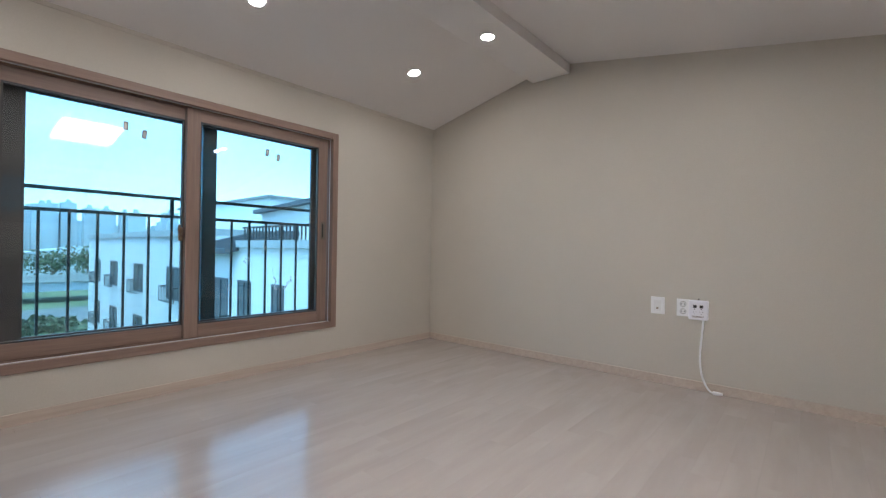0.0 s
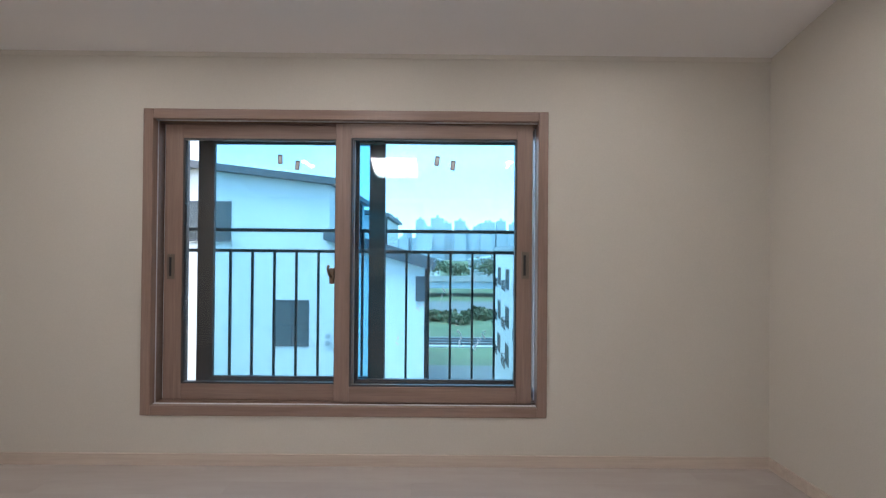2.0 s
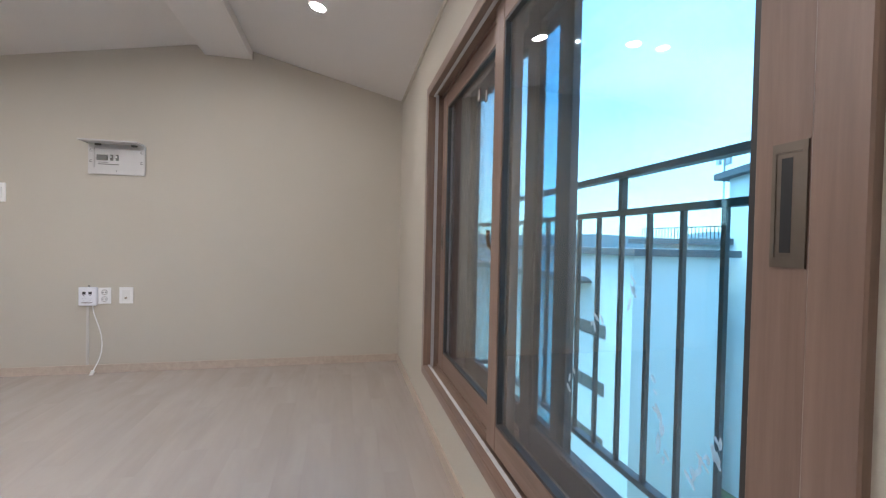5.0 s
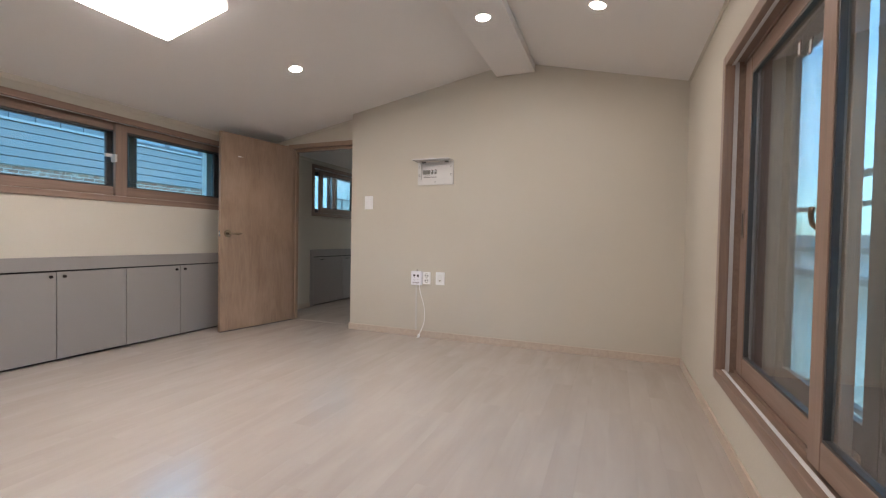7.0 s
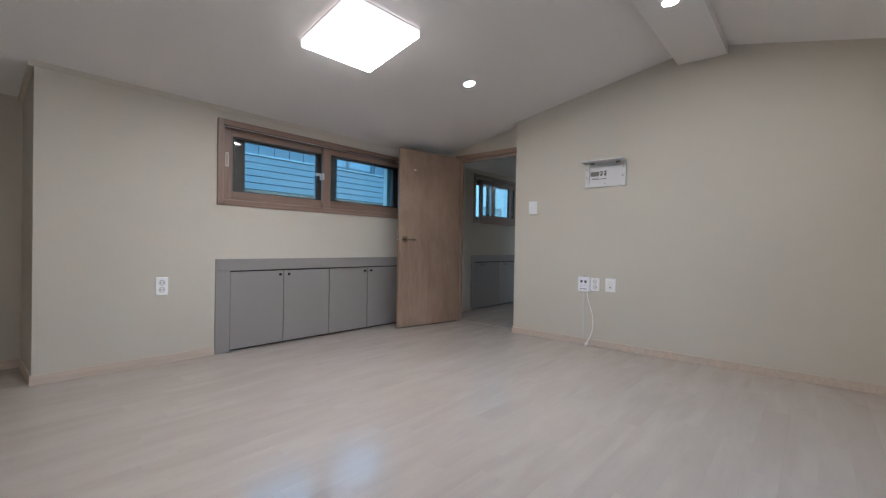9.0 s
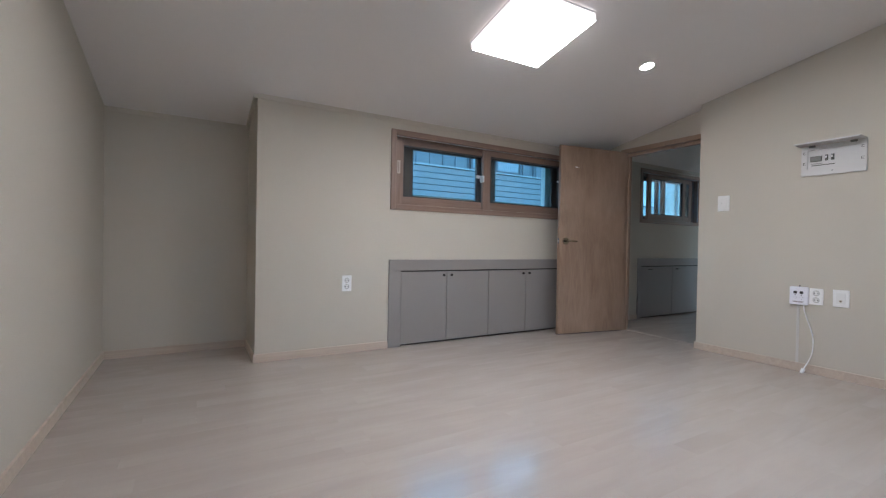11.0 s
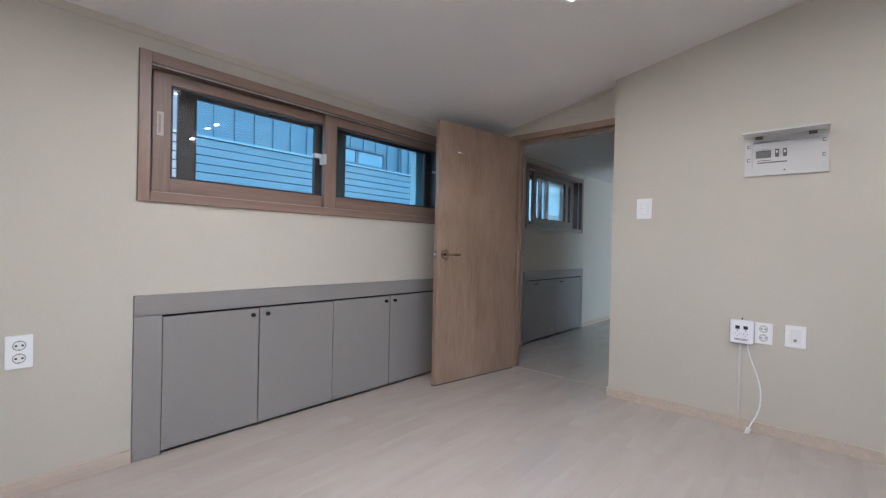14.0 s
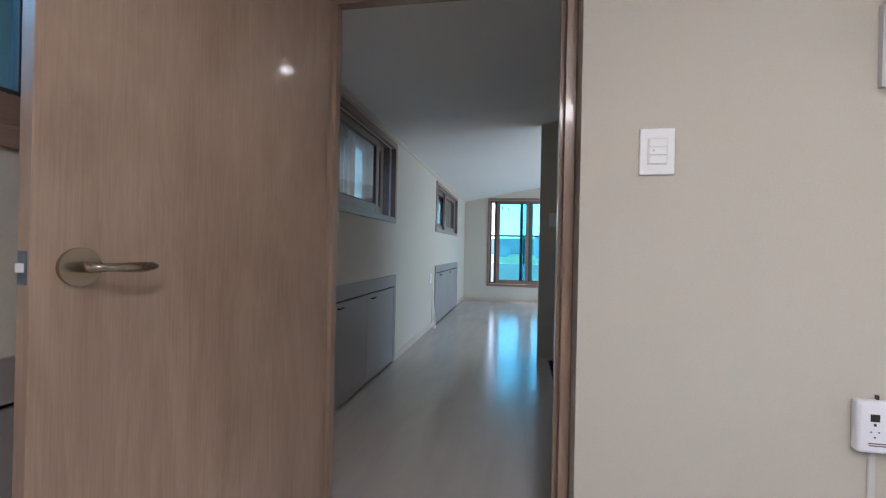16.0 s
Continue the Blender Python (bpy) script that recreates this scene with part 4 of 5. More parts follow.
part("print_line", boxes((-0.01, 0.128, 0.0058, 0.0068, -0.052, -0.045), (0.06, 0.128, 0.0058, 0.0068, -0.038, -0.034)), M_LCD, bp)
for x, z in ((0.168, 0.05), (0.168, -0.03), (-0.168, 0.05), (-0.168, -0.03)):
    part("clip", boxes((x - 0.008, x + 0.008, 0.0155, 0.019, z - 0.009, z - 0.006), (x - 0.008, x + 0.008, 0.0155, 0.019, z + 0.006, z + 0.009), (x + 0.005, x + 0.008, 0.0155, 0.019, z - 0.006, z + 0.006)), M_LCD, fr)
part("screw", cyl(bmesh.new(), (0, 0.0155, -0.098), (0, 0.0175, -0.098), 0.004, 10), M_HOLE, fr)
bm = boxes((-PW / 2 - 0.002, PW / 2 + 0.002, 0.0, 0.14, 0.0, 0.003), (-PW / 2 - 0.002, -PW / 2, 0.0, 0.14, -0.006, 0.0), (PW / 2, PW / 2 + 0.002, 0.0, 0.14, -0.006, 0.0), (-PW / 2, PW / 2, 0.137, 0.14, -0.006, 0.0))
bm.transform(pose(0, 0.014, PT + 0.004, 0.5, 0, 0))
lid = part("lid", bm, M_PANEL, bp, "white lid lifted level")
for x in (-0.12, 0.12):
    part("lid_hinge", boxes((x - 0.018, x + 0.018, 0.014, 0.03, PT - 0.012, PT + 0.002)), M_LCD, bp)

# ---- lamps ----
def downlight(x, y, slope, z, lit=M_SPOT):
    m = pose(x, y, z, math.degrees(math.atan(slope)), 0, 0)
    d = thing("downlight", m, "round recessed white LED downlight, lit", "downlight", group="ceiling downlights")
    bm = bmesh.new()
    n = 32
    prof = [(0.056, 0.0), (0.056, -0.004), (0.052, -0.006), (0.043, -0.004), (0.042, 0.003)]
    rings = [[bm.verts.new((r * math.cos(k * math.tau / n), r * math.sin(k * math.tau / n), zz)) for k in range(n)] for r, zz in prof]
    for a, b in zip(rings, rings[1:]):
        for k in range(n):
            bm.faces.new((a[k], a[(k + 1) % n], b[(k + 1) % n], b[k]))
    bmesh.ops.recalc_face_normals(bm, faces=bm.faces[:])
    part("rim", bm, M_RIM, d)
    part("diffuser", cyl(bmesh.new(), (0, 0, -0.0035), (0, 0, -0.001), 0.042, 32), lit, d, "glowing round diffuser")


for x in (1.10, 2.41, 3.735):
    downlight(x, 3.757, -0.237, roof_n(3.757))
    downlight(x if x > 1.2 else 1.07, 3.02, 0.0, 2.489)
for x in (1.12, 3.73):
    downlight(x, 1.477, 0.184, roof_s(1.477))
downlight(-1.25, 1.93, 0.184, roof_s(1.93), M_SPOT_HALL)

cl = thing("ceiling_lamp", pose(2.275, 1.465, roof_s(1.465), math.degrees(math.atan(0.184)), 0, -1.5), "square flat white LED ceiling lamp, lit", "ceiling lamp")
part("base_plate", boxes((-0.25, 0.25, -0.25, 0.25, -0.03, 0.0)), M_PLATE, cl)
part("skirt", round_box(-0.277, 0.277, -0.272, 0.272, -0.066, -0.012, 0.006), M_SKIRT, cl, "white lamp skirt")
part("diffuser", round_box(-0.272, 0.272, -0.267, 0.267, -0.070, -0.060, 0.003), M_LAMP, cl, "glowing white diffuser")
part("trim", boxes((-0.2795, -0.2775, -0.2745, 0.2745, -0.022, -0.012), (0.2775, 0.2795, -0.2745, 0.2745, -0.022, -0.012), (-0.2775, 0.2775, -0.2745, -0.2725, -0.022, -0.012), (-0.2775, 0.2775, 0.2725, 0.2745, -0.022, -0.012)), M_TRACK, cl)

# ---- the railing outside the wide window ----
RY = 4.942
rail = thing("window_railing", pose(1.0, RY, 0.18), "black painted steel railing outside the wide window", "railing")


def rbar(name, x0, x1, z0, z1, d=0.012):
    part(name, boxes((x0 - 1.0, x1 - 1.0, -d, d, z0 - 0.18, z1 - 0.18)), M_RAIL, rail)


rbar("top_rail", 0.95, 3.85, 1.305, 1.328, 0.02)
rbar("middle_rail", 0.95, 3.85, 1.166, 1.188, 0.016)
rbar("bottom_rail", 0.95, 3.85, 0.225, 0.247, 0.016)
for k in range(-11, 9):
    x = 2.64 + 0.1485 * k
    rbar("baluster", x - 0.0075, x + 0.0075, 0.247, 1.166, 0.0075)
for x in (1.0, 2.343, 3.79):
    rbar("post", x - 0.012, x + 0.012, 1.188, 1.305, 0.012)
for x in (0.98, 3.82):
    part("wall_bracket", boxes((x - 1.012, x - 0.988, -0.02, 0.02, 0.045, 1.125), (x - 1.012, x - 0.988, -0.24, -0.02, 0.05, 0.075), (x - 1.012, x - 0.988, -0.24, -0.02, 0.985, 1.008)), M_RAIL, rail)
solid("outer_sill", boxes((1.1, 3.6, 4.66, 4.76, 0.20, 0.235)), M_TRIM, "pale metal outer window sill", "sill", kind="structure")

# ---- outside ----
GZ = -10.6
bm = boxes((-1500, 1500, -600, 2500, GZ - 1, GZ))
solid("ground", bm, M_GRASS, "green grassy ground round the houses", "ground", kind="structure")

solid("lower_storeys", boxes((FAR_X - 0.25, LX + 0.2, -0.85, WY + 0.28, GZ, -0.3)), M_STUCCO, "plain white walls of the storeys below", "building", kind="structure")


def flat(name, x0, x1, y0, y1, h, material, label, category):
    solid(name, boxes((x0, x1, y0, y1, GZ + 0.01, GZ + h)), material, label, category, kind="structure")


flat("lane", -60, 60, 38, 46.5, 0.06, M_ASPH, "grey asphalt lane behind the houses", "road")
flat("lane_between", -2.0, 7.0, 5, 38, 0.06, M_ASPH, "grey asphalt lane between two white houses", "road")
flat("track_bed", -120, 120, 55, 61, 0.15, M_CONC, "pale gravel track bed across the grass", "track")
for y in (56, 57.6, 59.2):
    flat("track_rail", -120, 120, y, y + 0.3, 0.4, M_ROOF, "dark steel track rail", "rail")
flat("far_road", -200, 250, 84, 104, 0.1, M_ASPH, "grey road beyond the grass", "road")


def opening(house, axis, face, a0, a1, z0, z1, sill=True, bars=False, out=1):
    """A window in a facade. axis 1: the facade faces -y at y = face; axis 0: faces -x at x = face."""
    def b(*d):
        u0, u1, p0, p1, q0, q1 = d
        return (u0, u1, face - p1, face - p0, q0, q1) if axis == 1 else (face - p1, face - p0, u0, u1, q0, q1)
    ba = house.matrix_basis.translation
    def mk(name, dims, material, parent, label=""):
        bm = boxes(*dims)
        bm.transform(Matrix.Translation(-ba))
        return part(name, bm, material, parent, label)
    f = 0.07
    w = mk("window", [b(a0, a0 + f, 0.0, 0.04, z0, z1), b(a1 - f, a1, 0.0, 0.04, z0, z1), b(a0 + f, a1 - f, 0.0, 0.04, z1 - f, z1), b(a0 + f, a1 - f, 0.0, 0.04, z0, z0 + f), b((a0 + a1) / 2 - 0.03, (a0 + a1) / 2 + 0.03, 0.0, 0.05, z0 + f, z1 - f)], M_ROOF, house)
    mk("pane", [b(a0 + f, a1 - f, 0.004, 0.02, z0 + f, z1 - f)], M_WING, w)
    if sill:
        mk("sill", [b(a0 - 0.05, a1 + 0.05, 0.0, 0.12, z0 - 0.08, z0)], M_TRIM, w)
    if bars:
        zt = z0 + 0.55 * min(1.0, z1 - z0)
        n = max(4, int((a1 - a0) / 0.16))
        mk("guard", [b(a0 - 0.1, a1 + 0.1, 0.25, 0.29, zt - 0.04, zt), b(a0 - 0.1, a1 + 0.1, 0.25, 0.29, z0 - 0.06, z0 - 0.02), b(a0 - 0.1, a0 - 0.06, 0.0, 0.25, zt - 0.04, zt), b(a1 + 0.06, a1 + 0.1, 0.0, 0.25, zt - 0.04, zt)] + [b(a0 - 0.1 + (a1 - a0 + 0.2) * k / n, a0 - 0.08 + (a1 - a0 + 0.2) * k / n, 0.26, 0.28, z0 - 0.02, zt - 0.04) for k in range(n + 1)], M_RAIL, w)


# white gabled house opposite
AY = 22.0
ha = thing("white_house", pose(-8, AY, GZ), "white stuccoed house with dark low-pitched roofs", "house")


def hp(house, name, bm, material, label=""):
    bm.transform(Matrix.Translation(-house.matrix_basis.translation))
    return part(name, bm, material, house, label)


hp(ha, "wall", prism(bmesh.new(), [(-13.3, GZ), (-2.35, GZ), (-2.35, 4.35), (-8.6, 5.0), (-13.3, 4.45)], 1, AY, 31.0), M_STUCCO)
hp(ha, "wall", boxes((-19.5, -13.3, AY + 0.2, 31, GZ, 1.2)), M_STUCCO)
hp(ha, "wall", prism(bmesh.new(), [(-2.35, GZ), (2.1, GZ), (2.1, 0.55), (-2.35, 1.75)], 1, AY, 30.0), M_STUCCO)
hp(ha, "roof", prism(bmesh.new(), [(-13.75, 4.32), (-8.6, 4.95), (-1.95, 4.22), (-1.95, 4.52), (-8.6, 5.28), (-13.75, 4.62)], 1, AY - 0.5, 31.5), M_ROOF)
lr = hp(ha, "roof", prism(bmesh.new(), [(-2.5, 1.70), (2.55, 0.34), (2.55, 0.72), (-2.5, 2.12)], 1, AY - 0.45, 30.4), M_ROOF, "dark lower lean-to roof")
hp(ha, "flat_roof", boxes((-20.2, -13.0, AY - 0.4, 31, 1.2, 1.5)), M_ROOF)
for k in range(26):
    x = -19.2 + 0.24 * k
    hp(ha, "baluster", boxes((x, x + 0.03, AY - 0.2, AY - 0.17, 1.5, 2.08)), M_RAIL)
hp(ha, "roof_railing", boxes((-19.2, -13.4, AY - 0.22, AY - 0.16, 2.08, 2.13)), M_RAIL)
hp(ha, "downpipe", boxes((-2.33, -2.2, 29.4, 29.55, 2.0, 4.3)), M_RAIL)
hp(ha, "downpipe", boxes((2.11, 2.3, AY + 0.1, AY + 0.25, GZ, 0.4)), M_RAIL)
hp(ha, "meter_box", boxes((1.7, 2.14, AY - 0.12, AY - 0.002, -1.1, 0.05)), M_ROOF)
hp(ha, "vent", cyl(bmesh.new(), (-2.35, AY - 0.1, -2.75), (-2.35, AY + 0.01, -2.75), 0.12, 12), M_TRIM)
hp(ha, "vent", cyl(bmesh.new(), (-2.35, AY - 0.1, -3.1), (-2.35, AY + 0.01, -3.1), 0.12, 12), M_TRIM)
opening(ha, 1, AY, -9.39, -6.9, 1.65, 3.46, bars=True)
opening(ha, 1, AY + 0.2, -18.2, -16.8, -9.4, -7.0, False)
opening(ha, 1, AY, -10.1, -9.38, -4.15, -1.06, False)
opening(ha, 1, AY, -4.85, -3.25, -3.25, -1.1, False)
opening(ha, 1, AY, -4.82, -3.2, -8.4, -6.35, False)
opening(ha, 1, AY, -10.0, -9.3, -8.4, -6.3, False)
opening(ha, 1, AY + 0.2, -13.95, -13.32, -4.15, -0.96, False)
opening(ha, 1, AY + 0.2, -14.2, -13.4, -8.4, -6.3, False)
# a window in the flank, towards the lane
hw_ = hp(ha, "window", boxes((-2.36, -2.30, 24.5, 26.6, 2.46, 3.48)), M_ROOF)
bm = boxes((-2.31, -2.29, 24.6, 25.5, 2.55, 3.4), (-2.31, -2.29, 25.6, 26.5, 2.55, 3.4))
bm.transform(Matrix.Translation(-ha.matrix_basis.translation))
part("pane", bm, M_WING, hw_)
# roof ribs on the lean-to
for k in range(18):
    y = AY - 0.3 + 0.46 * k
    hp(ha, "roof_rib", prism(bmesh.new(), [(-2.45, 2.09), (2.5, 0.72), (2.5, 0.78), (-2.45, 2.15)], 1, y, y + 0.04), M_ROOF)
# aerial mast on the flat roof
mast = thing("aerial_mast", pose(-17.0, 25.5, 1.5), "thin pale steel aerial mast on the flat roof", "mast")
part("pole", cyl(bmesh.new(), (0, 0, 0), (0, 0, 4.9), 0.05, 8), M_TRIM, mast)
for a in range(3):
    c, s = math.cos(a * 2.094), math.sin(a * 2.094)
    part("antenna", boxes((c * 0.3 - 0.1, c * 0.3 + 0.1, s * 0.3 - 0.1, s * 0.3 + 0.1, 4.4, 5.1)), M_TRIM, mast)
    part("arm", cyl(bmesh.new(), (0, 0, 4.7), (c * 0.3, s * 0.3, 4.7), 0.03, 6), M_TRIM, mast)

# a lower white house farther west
hc_ = thing("white_house", pose(-26, 16, GZ), "low white house with dark flat eaves", "house")
hp(hc_, "wall", boxes((-42, -12.6, 16.3, 21, GZ, 0.62)), M_STUCCO)
hp(hc_, "roof", boxes((-42.5, -11.9, 15.8, 21.3, 0.62, 0.93)), M_ROOF)
hp(hc_, "canopy", prism(bmesh.new(), [(-42.4, -0.9), (-15.8, -0.9), (-15.8, -0.78), (-16.3, -0.6), (-42.4, -0.6)], 1, 14.9, 16.3), M_ROOF, "dark flat canopy")
for z in (-3.5, -6.3, -9.0):
    opening(hc_, 1, 16.3, -18.5, -14.5, z, z + 0.65, False)
# the next house in the row behind it
hb = thing("white_house", pose(-8, 36, GZ), "white stuccoed house farther along the row", "house")
hp(hb, "wall", prism(bmesh.new(), [(-12, GZ), (-1.6, GZ), (-1.6, 3.9), (-7, 4.5), (-12, 4.0)], 1, 36, 46), M_STUCCO)
hp(hb, "roof", prism(bmesh.new(), [(-12.4, 3.95), (-7, 4.6), (-1.2, 3.9), (-1.2, 4.2), (-7, 4.9), (-12.4, 4.25)], 1, 35.5, 46.5), M_ROOF)
hp(hb, "downpipe", boxes((-1.6, -1.45, 36.2, 36.35, GZ, 3.9)), M_RAIL)
opening(hb, 1, 36, -4.5, -2.6, -1.5, 0.5, False)

# white apartment house along the lane, its long side facing it
BX = 7.2
bb = thing("apartment_house", pose(12, 24, GZ), "white stuccoed apartment house with black window guards", "apartment house")
hp(bb, "wall", boxes((BX, 18, 17.2, 36.2, GZ, 1.35)), M_STUCCO)
hp(bb, "wall", boxes((BX - 0.35, 18, 6.5, 17.2, GZ, 0.95)), M_STUCCO)
hp(bb, "upper_wall", boxes((BX + 2.2, 18, 17.2, 27.0, 1.35, 2.9)), M_STUCCO)
hp(bb, "upper_wall", prism(bmesh.new(), [(6.5, 1.0), (16.6, 1.0), (16.6, 2.2), (6.5, 2.75)], 0, BX + 1.6, 18), M_STUCCO)
hp(bb, "parapet", boxes((BX - 0.1, 18.1, 17.2, 36.3, 1.35, 1.6)), M_TRIM)
hp(bb, "upper_roof", boxes((BX + 2.1, 18.1, 17.1, 27.1, 2.9, 3.0)), M_GUTTER)
hp(bb, "upper_roof", prism(bmesh.new(), [(6.3, 2.75), (16.8, 2.19), (16.8, 2.32), (6.3, 2.89)], 0, BX + 1.35, 18.3), M_ROOF)
hp(bb, "lower_roof", prism(bmesh.new(), [(BX - 0.75, 0.75), (BX + 1.6, 1.35), (BX + 1.6, 1.5), (BX - 0.75, 0.9)], 1, 14.0, 17.4), M_ROOF, "dark ribbed metal roof")
for k in range(9):
    y = 14.1 + 0.4 * k
    hp(bb, "roof_rib", prism(bmesh.new(), [(BX - 0.73, 0.90), (BX + 1.58, 1.50), (BX + 1.58, 1.56), (BX - 0.73, 0.96)], 1, y, y + 0.04), M_ROOF)
hp(bb, "lower_parapet", boxes((BX - 0.45, BX + 1.6, 6.5, 14.0, 0.95, 1.15)), M_TRIM)
for k in range(22):
    y = 10.0 + 0.18 * k
    hp(bb, "baluster", boxes((BX - 0.3, BX - 0.27, y, y + 0.03, 1.15, 1.5)), M_RAIL)
hp(bb, "roof_railing", boxes((BX - 0.32, BX - 0.25, 10.0, 13.9, 1.5, 1.55)), M_RAIL)
for z in (0.0, -2.45, -4.9):
    for a0, a1 in ((19.85, 21.4), (24.7, 26.1), (29.2, 30.6), (33.0, 34.4)):
        opening(bb, 0, BX, a0, a1, z - 1.2, z + 0.12, False, bars=True)
    for a0, a1 in ((11.4, 12.0), (13.2, 14.0), (14.7, 15.7), (9.2, 10.2)):
        opening(bb, 0, BX - 0.35, a0, a1, z - 1.65, z + 0.0, False, bars=True)
hp(bb, "downpipe", boxes((BX - 0.1, BX + 0.0, 17.0, 17.1, GZ, 1.0)), M_RAIL)

# metal-clad neighbour behind the strip windows
NY = -6.5
nb = thing("clad_house", pose(0, NY, GZ), "neighbouring house clad in grey standing-seam metal", "house")
hp(nb, "wall", boxes((-6.6, 12, NY - 6, NY + 0.52, GZ, 2.13)), M_BRICK, "rough brick lower wall")
hp(nb, "upper_wall", boxes((-6.6, 12, NY - 6, NY, 2.40, 3.98)), M_CLAD)
for k in range(5):
    z = 2.135 + 0.158 * k
    hp(nb, "eave_slat", prism(bmesh.new(), [(NY, z), (NY + 0.60 - 0.03 * k, z), (NY + 0.585 - 0.03 * k, z + 0.139), (NY, z + 0.150)], 0, -6.6, 12), M_GUTTER)
hp(nb, "eave_trim", boxes((-6.6, 12, NY, NY + 0.5, 2.925, 2.965)), M_TRIM, "pale eave trim")
hp(nb, "roof_edge", boxes((-6.8, 12.2, NY - 6.2, NY + 0.06, 3.98, 4.02)), M_CLAD)
for k in range(46):
    x = -6.5 + 0.4 * k
    hp(nb, "seam", boxes((x, x + 0.025, NY, NY + 0.035, 2.965, 3.98)), M_CLAD)
NB = NY + 0.035
for x0 in (-4.35, 1.2):
    w = hp(nb, "window", boxes((x0, x0 + 0.06, NB - 0.02, NB + 0.05, 3.06, 3.46), (x0 + 1.74, x0 + 1.8, NB - 0.02, NB + 0.05, 3.06, 3.46), (x0 + 0.06, x0 + 1.74, NB - 0.02, NB + 0.05, 3.06, 3.1), (x0 + 0.06, x0 + 1.74, NB - 0.02, NB + 0.09, 3.41, 3.46), (x0 + 0.85, x0 + 0.95, NB - 0.02, NB + 0.04, 3.1, 3.41)), M_ROOF)
    bm = boxes((x0 + 0.06, x0 + 0.85, NB, NB + 0.02, 3.1, 3.41), (x0 + 0.95, x0 + 1.74, NB, NB + 0.02, 3.1, 3.41))
    bm.transform(Matrix.Translation(-nb.matrix_basis.translation))
    part("pane", bm, M_NPANE, w)
hp(nb, "downpipe", cyl(bmesh.new(), (-4.95, NY + 0.1, 2.9), (-4.95, NY + 0.1, 4.0), 0.05, 10), M_CLAD)
# a pale house farther west behind it
pw = thing("white_house", pose(-20, -9, GZ), "pale rendered house with a flat dark roof edge", "house")
hp(pw, "wall", boxes((-34, -12.0, -11, -9, GZ, 7.4)), M_STUCCO)
hp(pw, "roof", boxes((-34.3, -11.8, -11.2, -8.8, 7.4, 7.6)), M_ROOF)
for x in (-12.6, -16.4, -22.2):
    hp(pw, "downpipe", cyl(bmesh.new(), (x, -8.92, GZ), (x, -8.92, 7.4), 0.06, 10), M_TRIM)
for x in (-14.4, -18.9, -24.6):
    for z in (1.6, 4.5):
        w = hp(pw, "window", boxes((x - 0.9, x - 0.83, -9.02, -8.95, z, z + 1.3), (x + 0.83, x + 0.9, -9.02, -8.95, z, z + 1.3), (x - 0.83, x + 0.83, -9.02, -8.95, z, z + 0.07), (x - 0.83, x + 0.83, -9.02, -8.95, z + 1.23, z + 1.3), (x - 0.03, x + 0.03, -9.02, -8.95, z + 0.07, z + 1.23)), M_ROOF)
        bm = boxes((x - 0.83, x - 0.03, -8.995, -8.98, z + 0.07, z + 1.23), (x + 0.03, x + 0.83, -8.995, -8.98, z + 0.07, z + 1.23))
        bm.transform(Matrix.Translation(-pw.matrix_basis.translation))
        part("pane", bm, M_NPANE, w)
# balcony seen at the hall's end
bal = thing("balcony_rail", pose(FAR_X - 1.6, 1.2, 0.0), "low white balcony wall with a thin black rail", "balcony")
part("parapet", boxes((-0.15, 0.0, -2.5, 3.5, -0.3, 0.72)), M_STUCCO, bal)
part("handrail", boxes((-0.1, -0.06, -2.5, 3.5, 1.38, 1.42)), M_RAIL, bal)
for y in (-2.4, -1.2, 0.0, 1.2, 2.4):
    part("post", boxes((-0.1, -0.06, y, y + 0.04, 0.72, 1.38)), M_RAIL, bal)
solid("balcony_floor", boxes((FAR_X - 1.75, FAR_X - 0.25, -1.4, 4.7, -0.3, -0.05)), M_CONC, "grey balcony floor", "balcony floor", kind="structure")


# ---- distance ----
def tree(x, y, hgt, wid, seed):
    r = random.Random(seed)
    low = hgt < 4.5
    if low:
        t = thing("shrub", pose(x, y, GZ), "low green shrub on the grass beyond the lane", "shrub", group="shrubs beyond the lane")
    else:
        t = thing("tree", pose(x, y, GZ), "leafy green tree beyond the lane", "tree", group="trees beyond the lane")
    mid, tall = (hgt * 0.42, hgt * 0.42) if low else (hgt * 0.62, hgt * 0.38)
    bm = bmesh.new()
    cyl(bm, (0, 0, 0), (0.1, 0, hgt * 0.45), 0.22, 8, 0.14)
    for k in range(5):
        a = k * 1.26 + r.random()
        cyl(bm, (0.1, 0, hgt * 0.4), (math.cos(a) * wid * 0.3, math.sin(a) * wid * 0.3, hgt * (0.6 + 0.2 * r.random())), 0.09, 6, 0.03)
    part("trunk", bm, M_BARK, t)
    verts, faces = [], []
    for k in range(520):
        a, b, q = r.random() * math.tau, math.acos(2 * r.random() - 1), r.random() ** 0.4
        lump = 0.75 + 0.35 * math.sin(3 * a + seed) * math.sin(2 * b)
        c = Vector((math.cos(a) * math.sin(b) * wid / 2 * q * lump, math.sin(a) * math.sin(b) * wid / 2 * q * lump, mid + math.cos(b) * tall * q * lump))
        e = Euler((r.random() * 6, r.random() * 6, r.random() * 6)).to_matrix()
        s = 0.25 + 0.3 * r.random()
        i = len(verts)
        verts += [tuple(c + e @ Vector(p) * s) for p in ((-1, -0.5, 0), (0, -0.7, 0.25), (1, 0, 0), (0, 0.7, 0.2), (-0.9, 0.4, -0.1))]
        faces.append((i, i + 1, i + 2, i + 3, i + 4))
    me = bpy.data.meshes.new("crown")
    me.from_pydata(verts, [], faces)
    me.materials.append(M_LEAF)
    cr = new("crown", me)
    cr.parent = t


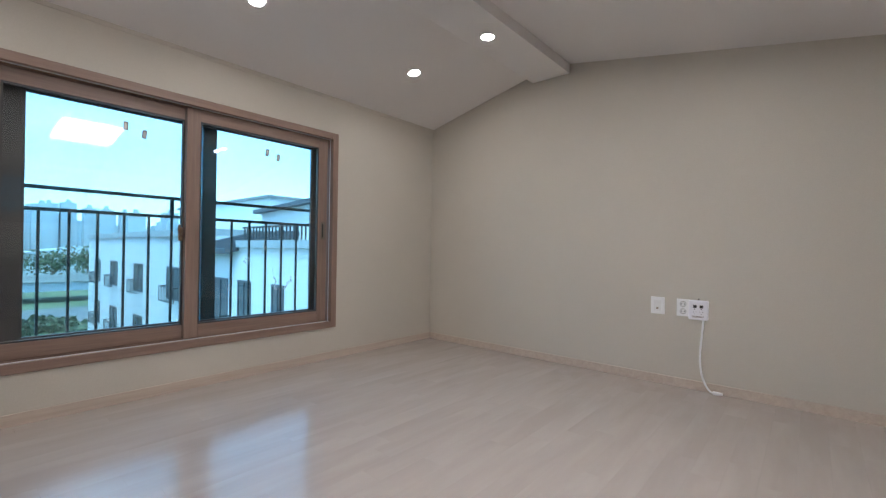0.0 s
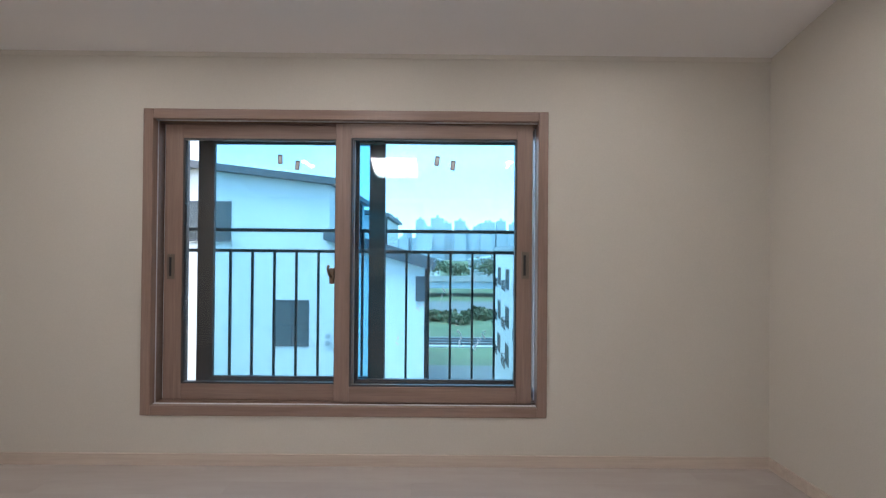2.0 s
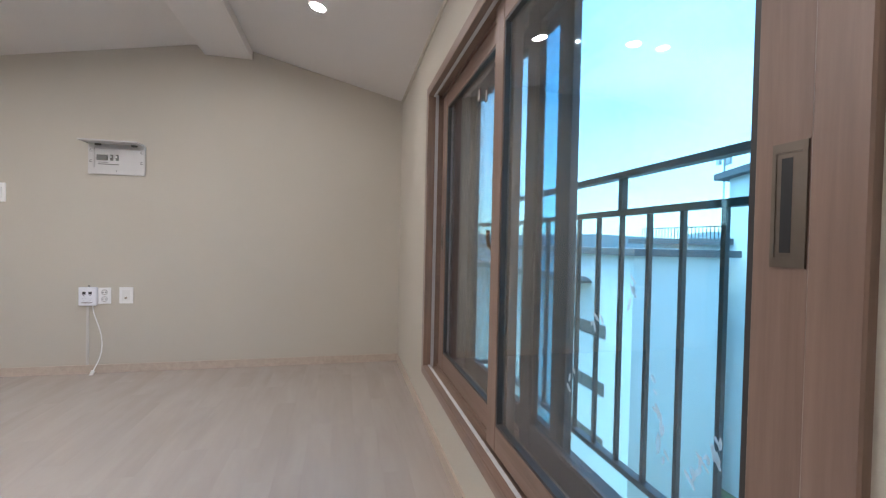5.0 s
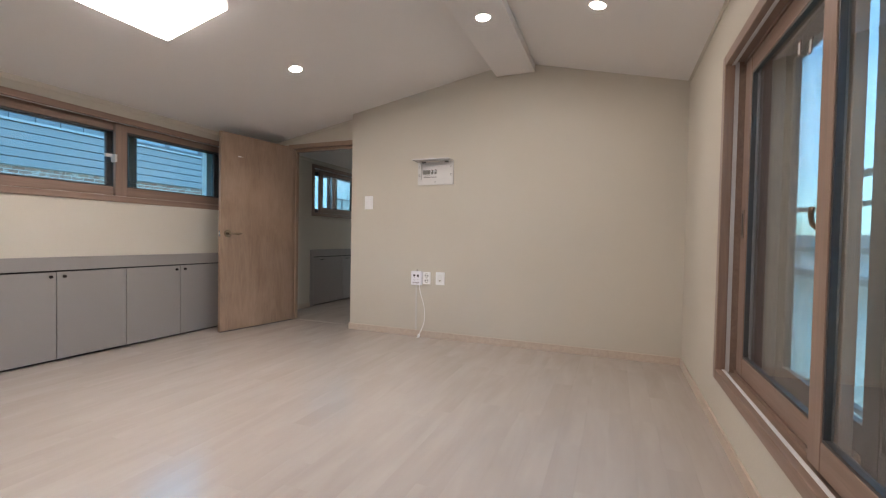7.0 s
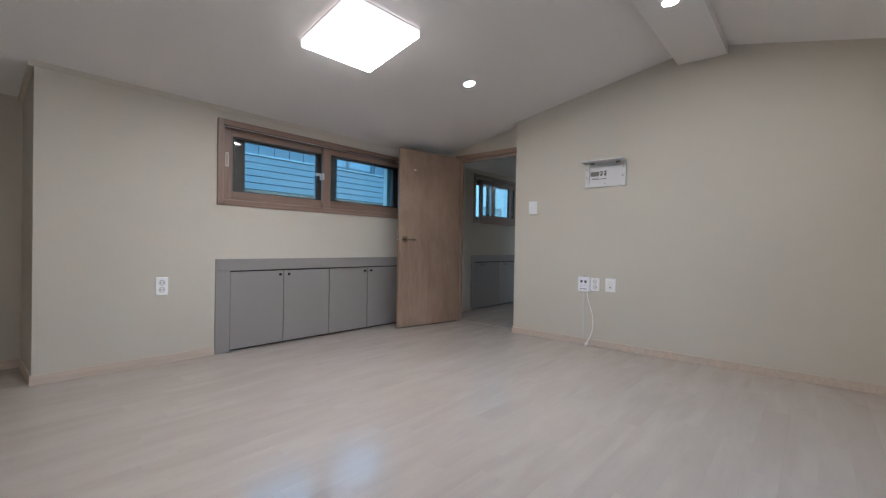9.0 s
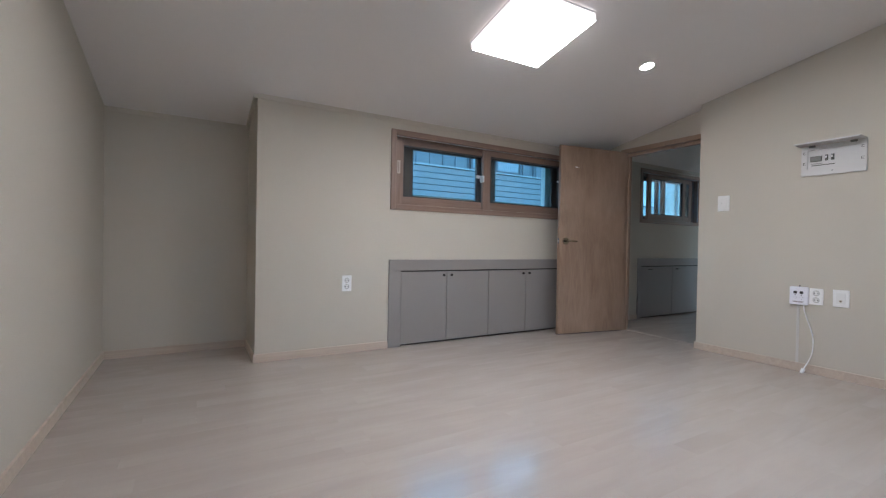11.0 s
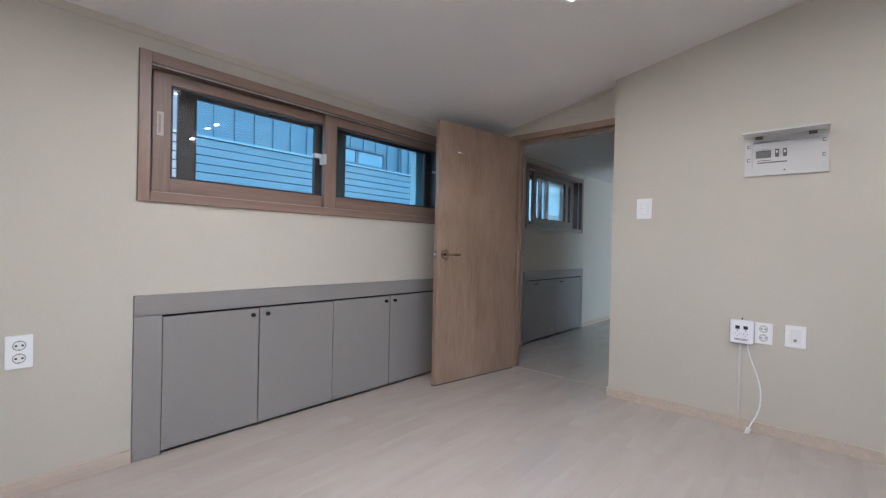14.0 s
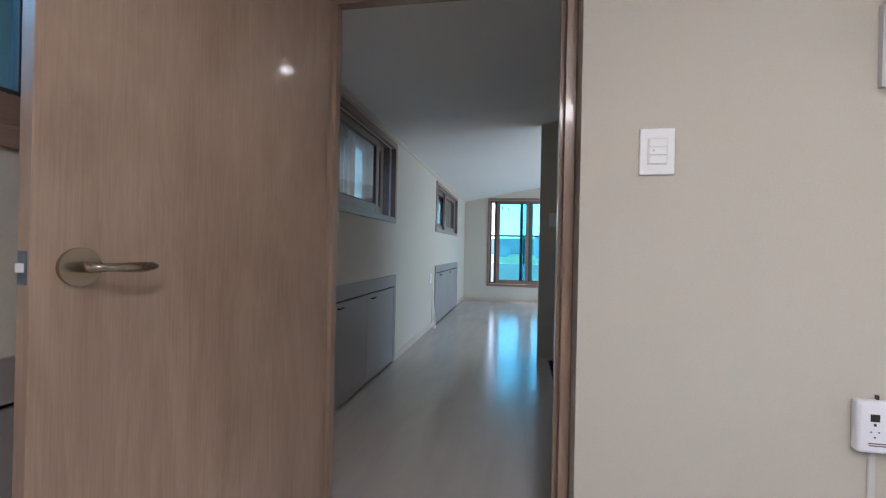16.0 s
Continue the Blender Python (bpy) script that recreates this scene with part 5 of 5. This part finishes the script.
for i, (x, y, hh, ww) in enumerate(((-3, 72, 1.6, 6), (2, 77, 2.0, 9), (6, 73, 1.4, 5), (10, 79, 2.2, 9), (-10, 79, 2.4, 9), (16, 75, 1.8, 7), (13, 69, 1.2, 5), (-26, 107, 6, 10), (33, 107, 5, 9), (-6, 140, 9, 13), (-20, 146, 10, 15), (8, 150, 9, 14), (19, 148, 11, 16), (28, 160, 12, 16), (39, 152, 10, 17), (50, 158, 11, 18), (-40, 155, 11, 17), (0, 165, 10, 16))):
    tree(x, y, hh, ww, i)
# flyover
fl = thing("flyover", pose(0, 114, GZ), "long pale concrete road flyover", "flyover")
part("deck", boxes((-260, 320, 0, 12, 4.1, 4.6)), M_CONC, fl)
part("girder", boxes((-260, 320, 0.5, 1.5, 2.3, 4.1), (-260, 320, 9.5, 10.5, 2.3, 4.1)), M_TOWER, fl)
part("barrier", boxes((-260, 320, -0.3, 0.0, 4.2, 5.6), (-260, 320, -0.36, -0.3, 5.2, 5.6)), M_CONC, fl)
for k in range(14):
    part("pier", boxes((-250 + 40 * k, -247 + 40 * k, 2, 9, 0, 4.1)), M_CONC, fl)
for k in range(4):
    x = -60 + 46 * k
    sh = thing("warehouse", pose(x, 190, GZ), "pale low warehouse beyond the flyover", "warehouse", group="warehouses beyond the flyover")
    part("wall", boxes((-16, 16, 0, 20, 0, 8.5)), M_STUCCO if k % 2 else M_TRIM, sh)
    part("roof", prism(bmesh.new(), [(-17, 8.5), (17, 8.5), (0, 11)], 1, -1, 21), M_TOWER, sh)
rt = random.Random(5)
for k in range(76):
    x, y = -330 + 9.5 * k + rt.uniform(-6, 6), 560 + rt.uniform(-60, 120)
    hh, ww = rt.uniform(32, 62), rt.uniform(10, 18)
    tw = thing("tower_block", pose(x, y, GZ), "apartment tower on the horizon, haze painted into its pale colour", "tower block", group="distant tower blocks")
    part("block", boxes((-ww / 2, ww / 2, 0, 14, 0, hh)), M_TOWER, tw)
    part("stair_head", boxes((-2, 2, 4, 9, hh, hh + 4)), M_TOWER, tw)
for k in range(22):
    a = 3.35 + 0.14 * k / 1.6 + rt.uniform(-0.02, 0.02)
    d = 700 + rt.uniform(-60, 160)
    hh, ww = rt.uniform(16, 38), rt.uniform(12, 26)
    tw = thing("tower_block", pose(-d * math.cos(a - 3.6), -d * math.sin(a - 3.6) * 0.9 + 40, GZ), "apartment tower on the horizon, haze painted into its pale colour", "tower block", group="distant tower blocks")
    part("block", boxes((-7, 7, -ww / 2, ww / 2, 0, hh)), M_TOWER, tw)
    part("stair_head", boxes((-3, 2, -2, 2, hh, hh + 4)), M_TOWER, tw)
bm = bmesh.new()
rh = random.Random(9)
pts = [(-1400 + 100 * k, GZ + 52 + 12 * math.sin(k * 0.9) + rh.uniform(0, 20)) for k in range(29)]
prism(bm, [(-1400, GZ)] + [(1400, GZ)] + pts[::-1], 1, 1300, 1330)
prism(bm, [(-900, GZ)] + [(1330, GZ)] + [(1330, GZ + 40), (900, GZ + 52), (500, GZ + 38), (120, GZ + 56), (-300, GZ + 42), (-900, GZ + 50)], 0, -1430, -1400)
solid("backdrop", bm, M_HILL, "hills on the horizon, blue haze painted into their colour", "hills", kind="structure")

# ---- floor planks ----
floor = tagged(new("floor"), "pale whitewashed laminate floor", "floor", kind="structure")
PWID, PLEN, GAP = 0.118, 0.92, 0.0002
bm = boxes((0, 1, 0, PWID - GAP, -0.011, 0.0))
plank_mesh = mesh_of("plank", bm, M_PLANK)
rp = random.Random(3)
row = 0
y = -0.6
joined = bmesh.new()
while y < WY:
    x = REC - 0.055 if y + PWID > 0 else AX
    if 0.0 <= y < 1.25:
        x = REC - 0.055
    elif y >= 1.25:
        x = 0.0
    first = rp.uniform(0.25, PLEN)
    while x < LX:
        n = min(first, LX - x)
        ob = new("plank", plank_mesh)
        ob.parent = floor
        ob.location = (x, y, 0)
        ob.scale = (n - GAP, min(1.0, (WY - y) / PWID), 1)
        x += n
        first = PLEN
    y += PWID
y = HALL_Y
while y < WY:
    x = FAR_X
    n = rp.uniform(0.25, PLEN)
    end = REC - 0.055 if y < 1.25 else -0.24
    while x < end:
        n = min(n, end - x)
        if y + PWID > SW[2] and y < SW[3] and x < SW[1] and x + n > SW[0]:
            if x < SW[0]:
                n = SW[0] - x
            else:
                x, n = SW[1], PLEN
                continue
        box(joined, x, x + n - GAP, y, min(y + PWID, WY) - GAP, -0.011, 0.0)
        x += n
        n = PLEN
    y += PWID
hf = new("hall_planks", mesh_of("hall_planks", joined, M_PLANK))
hf.parent = floor
hf["kind"] = "stuff"
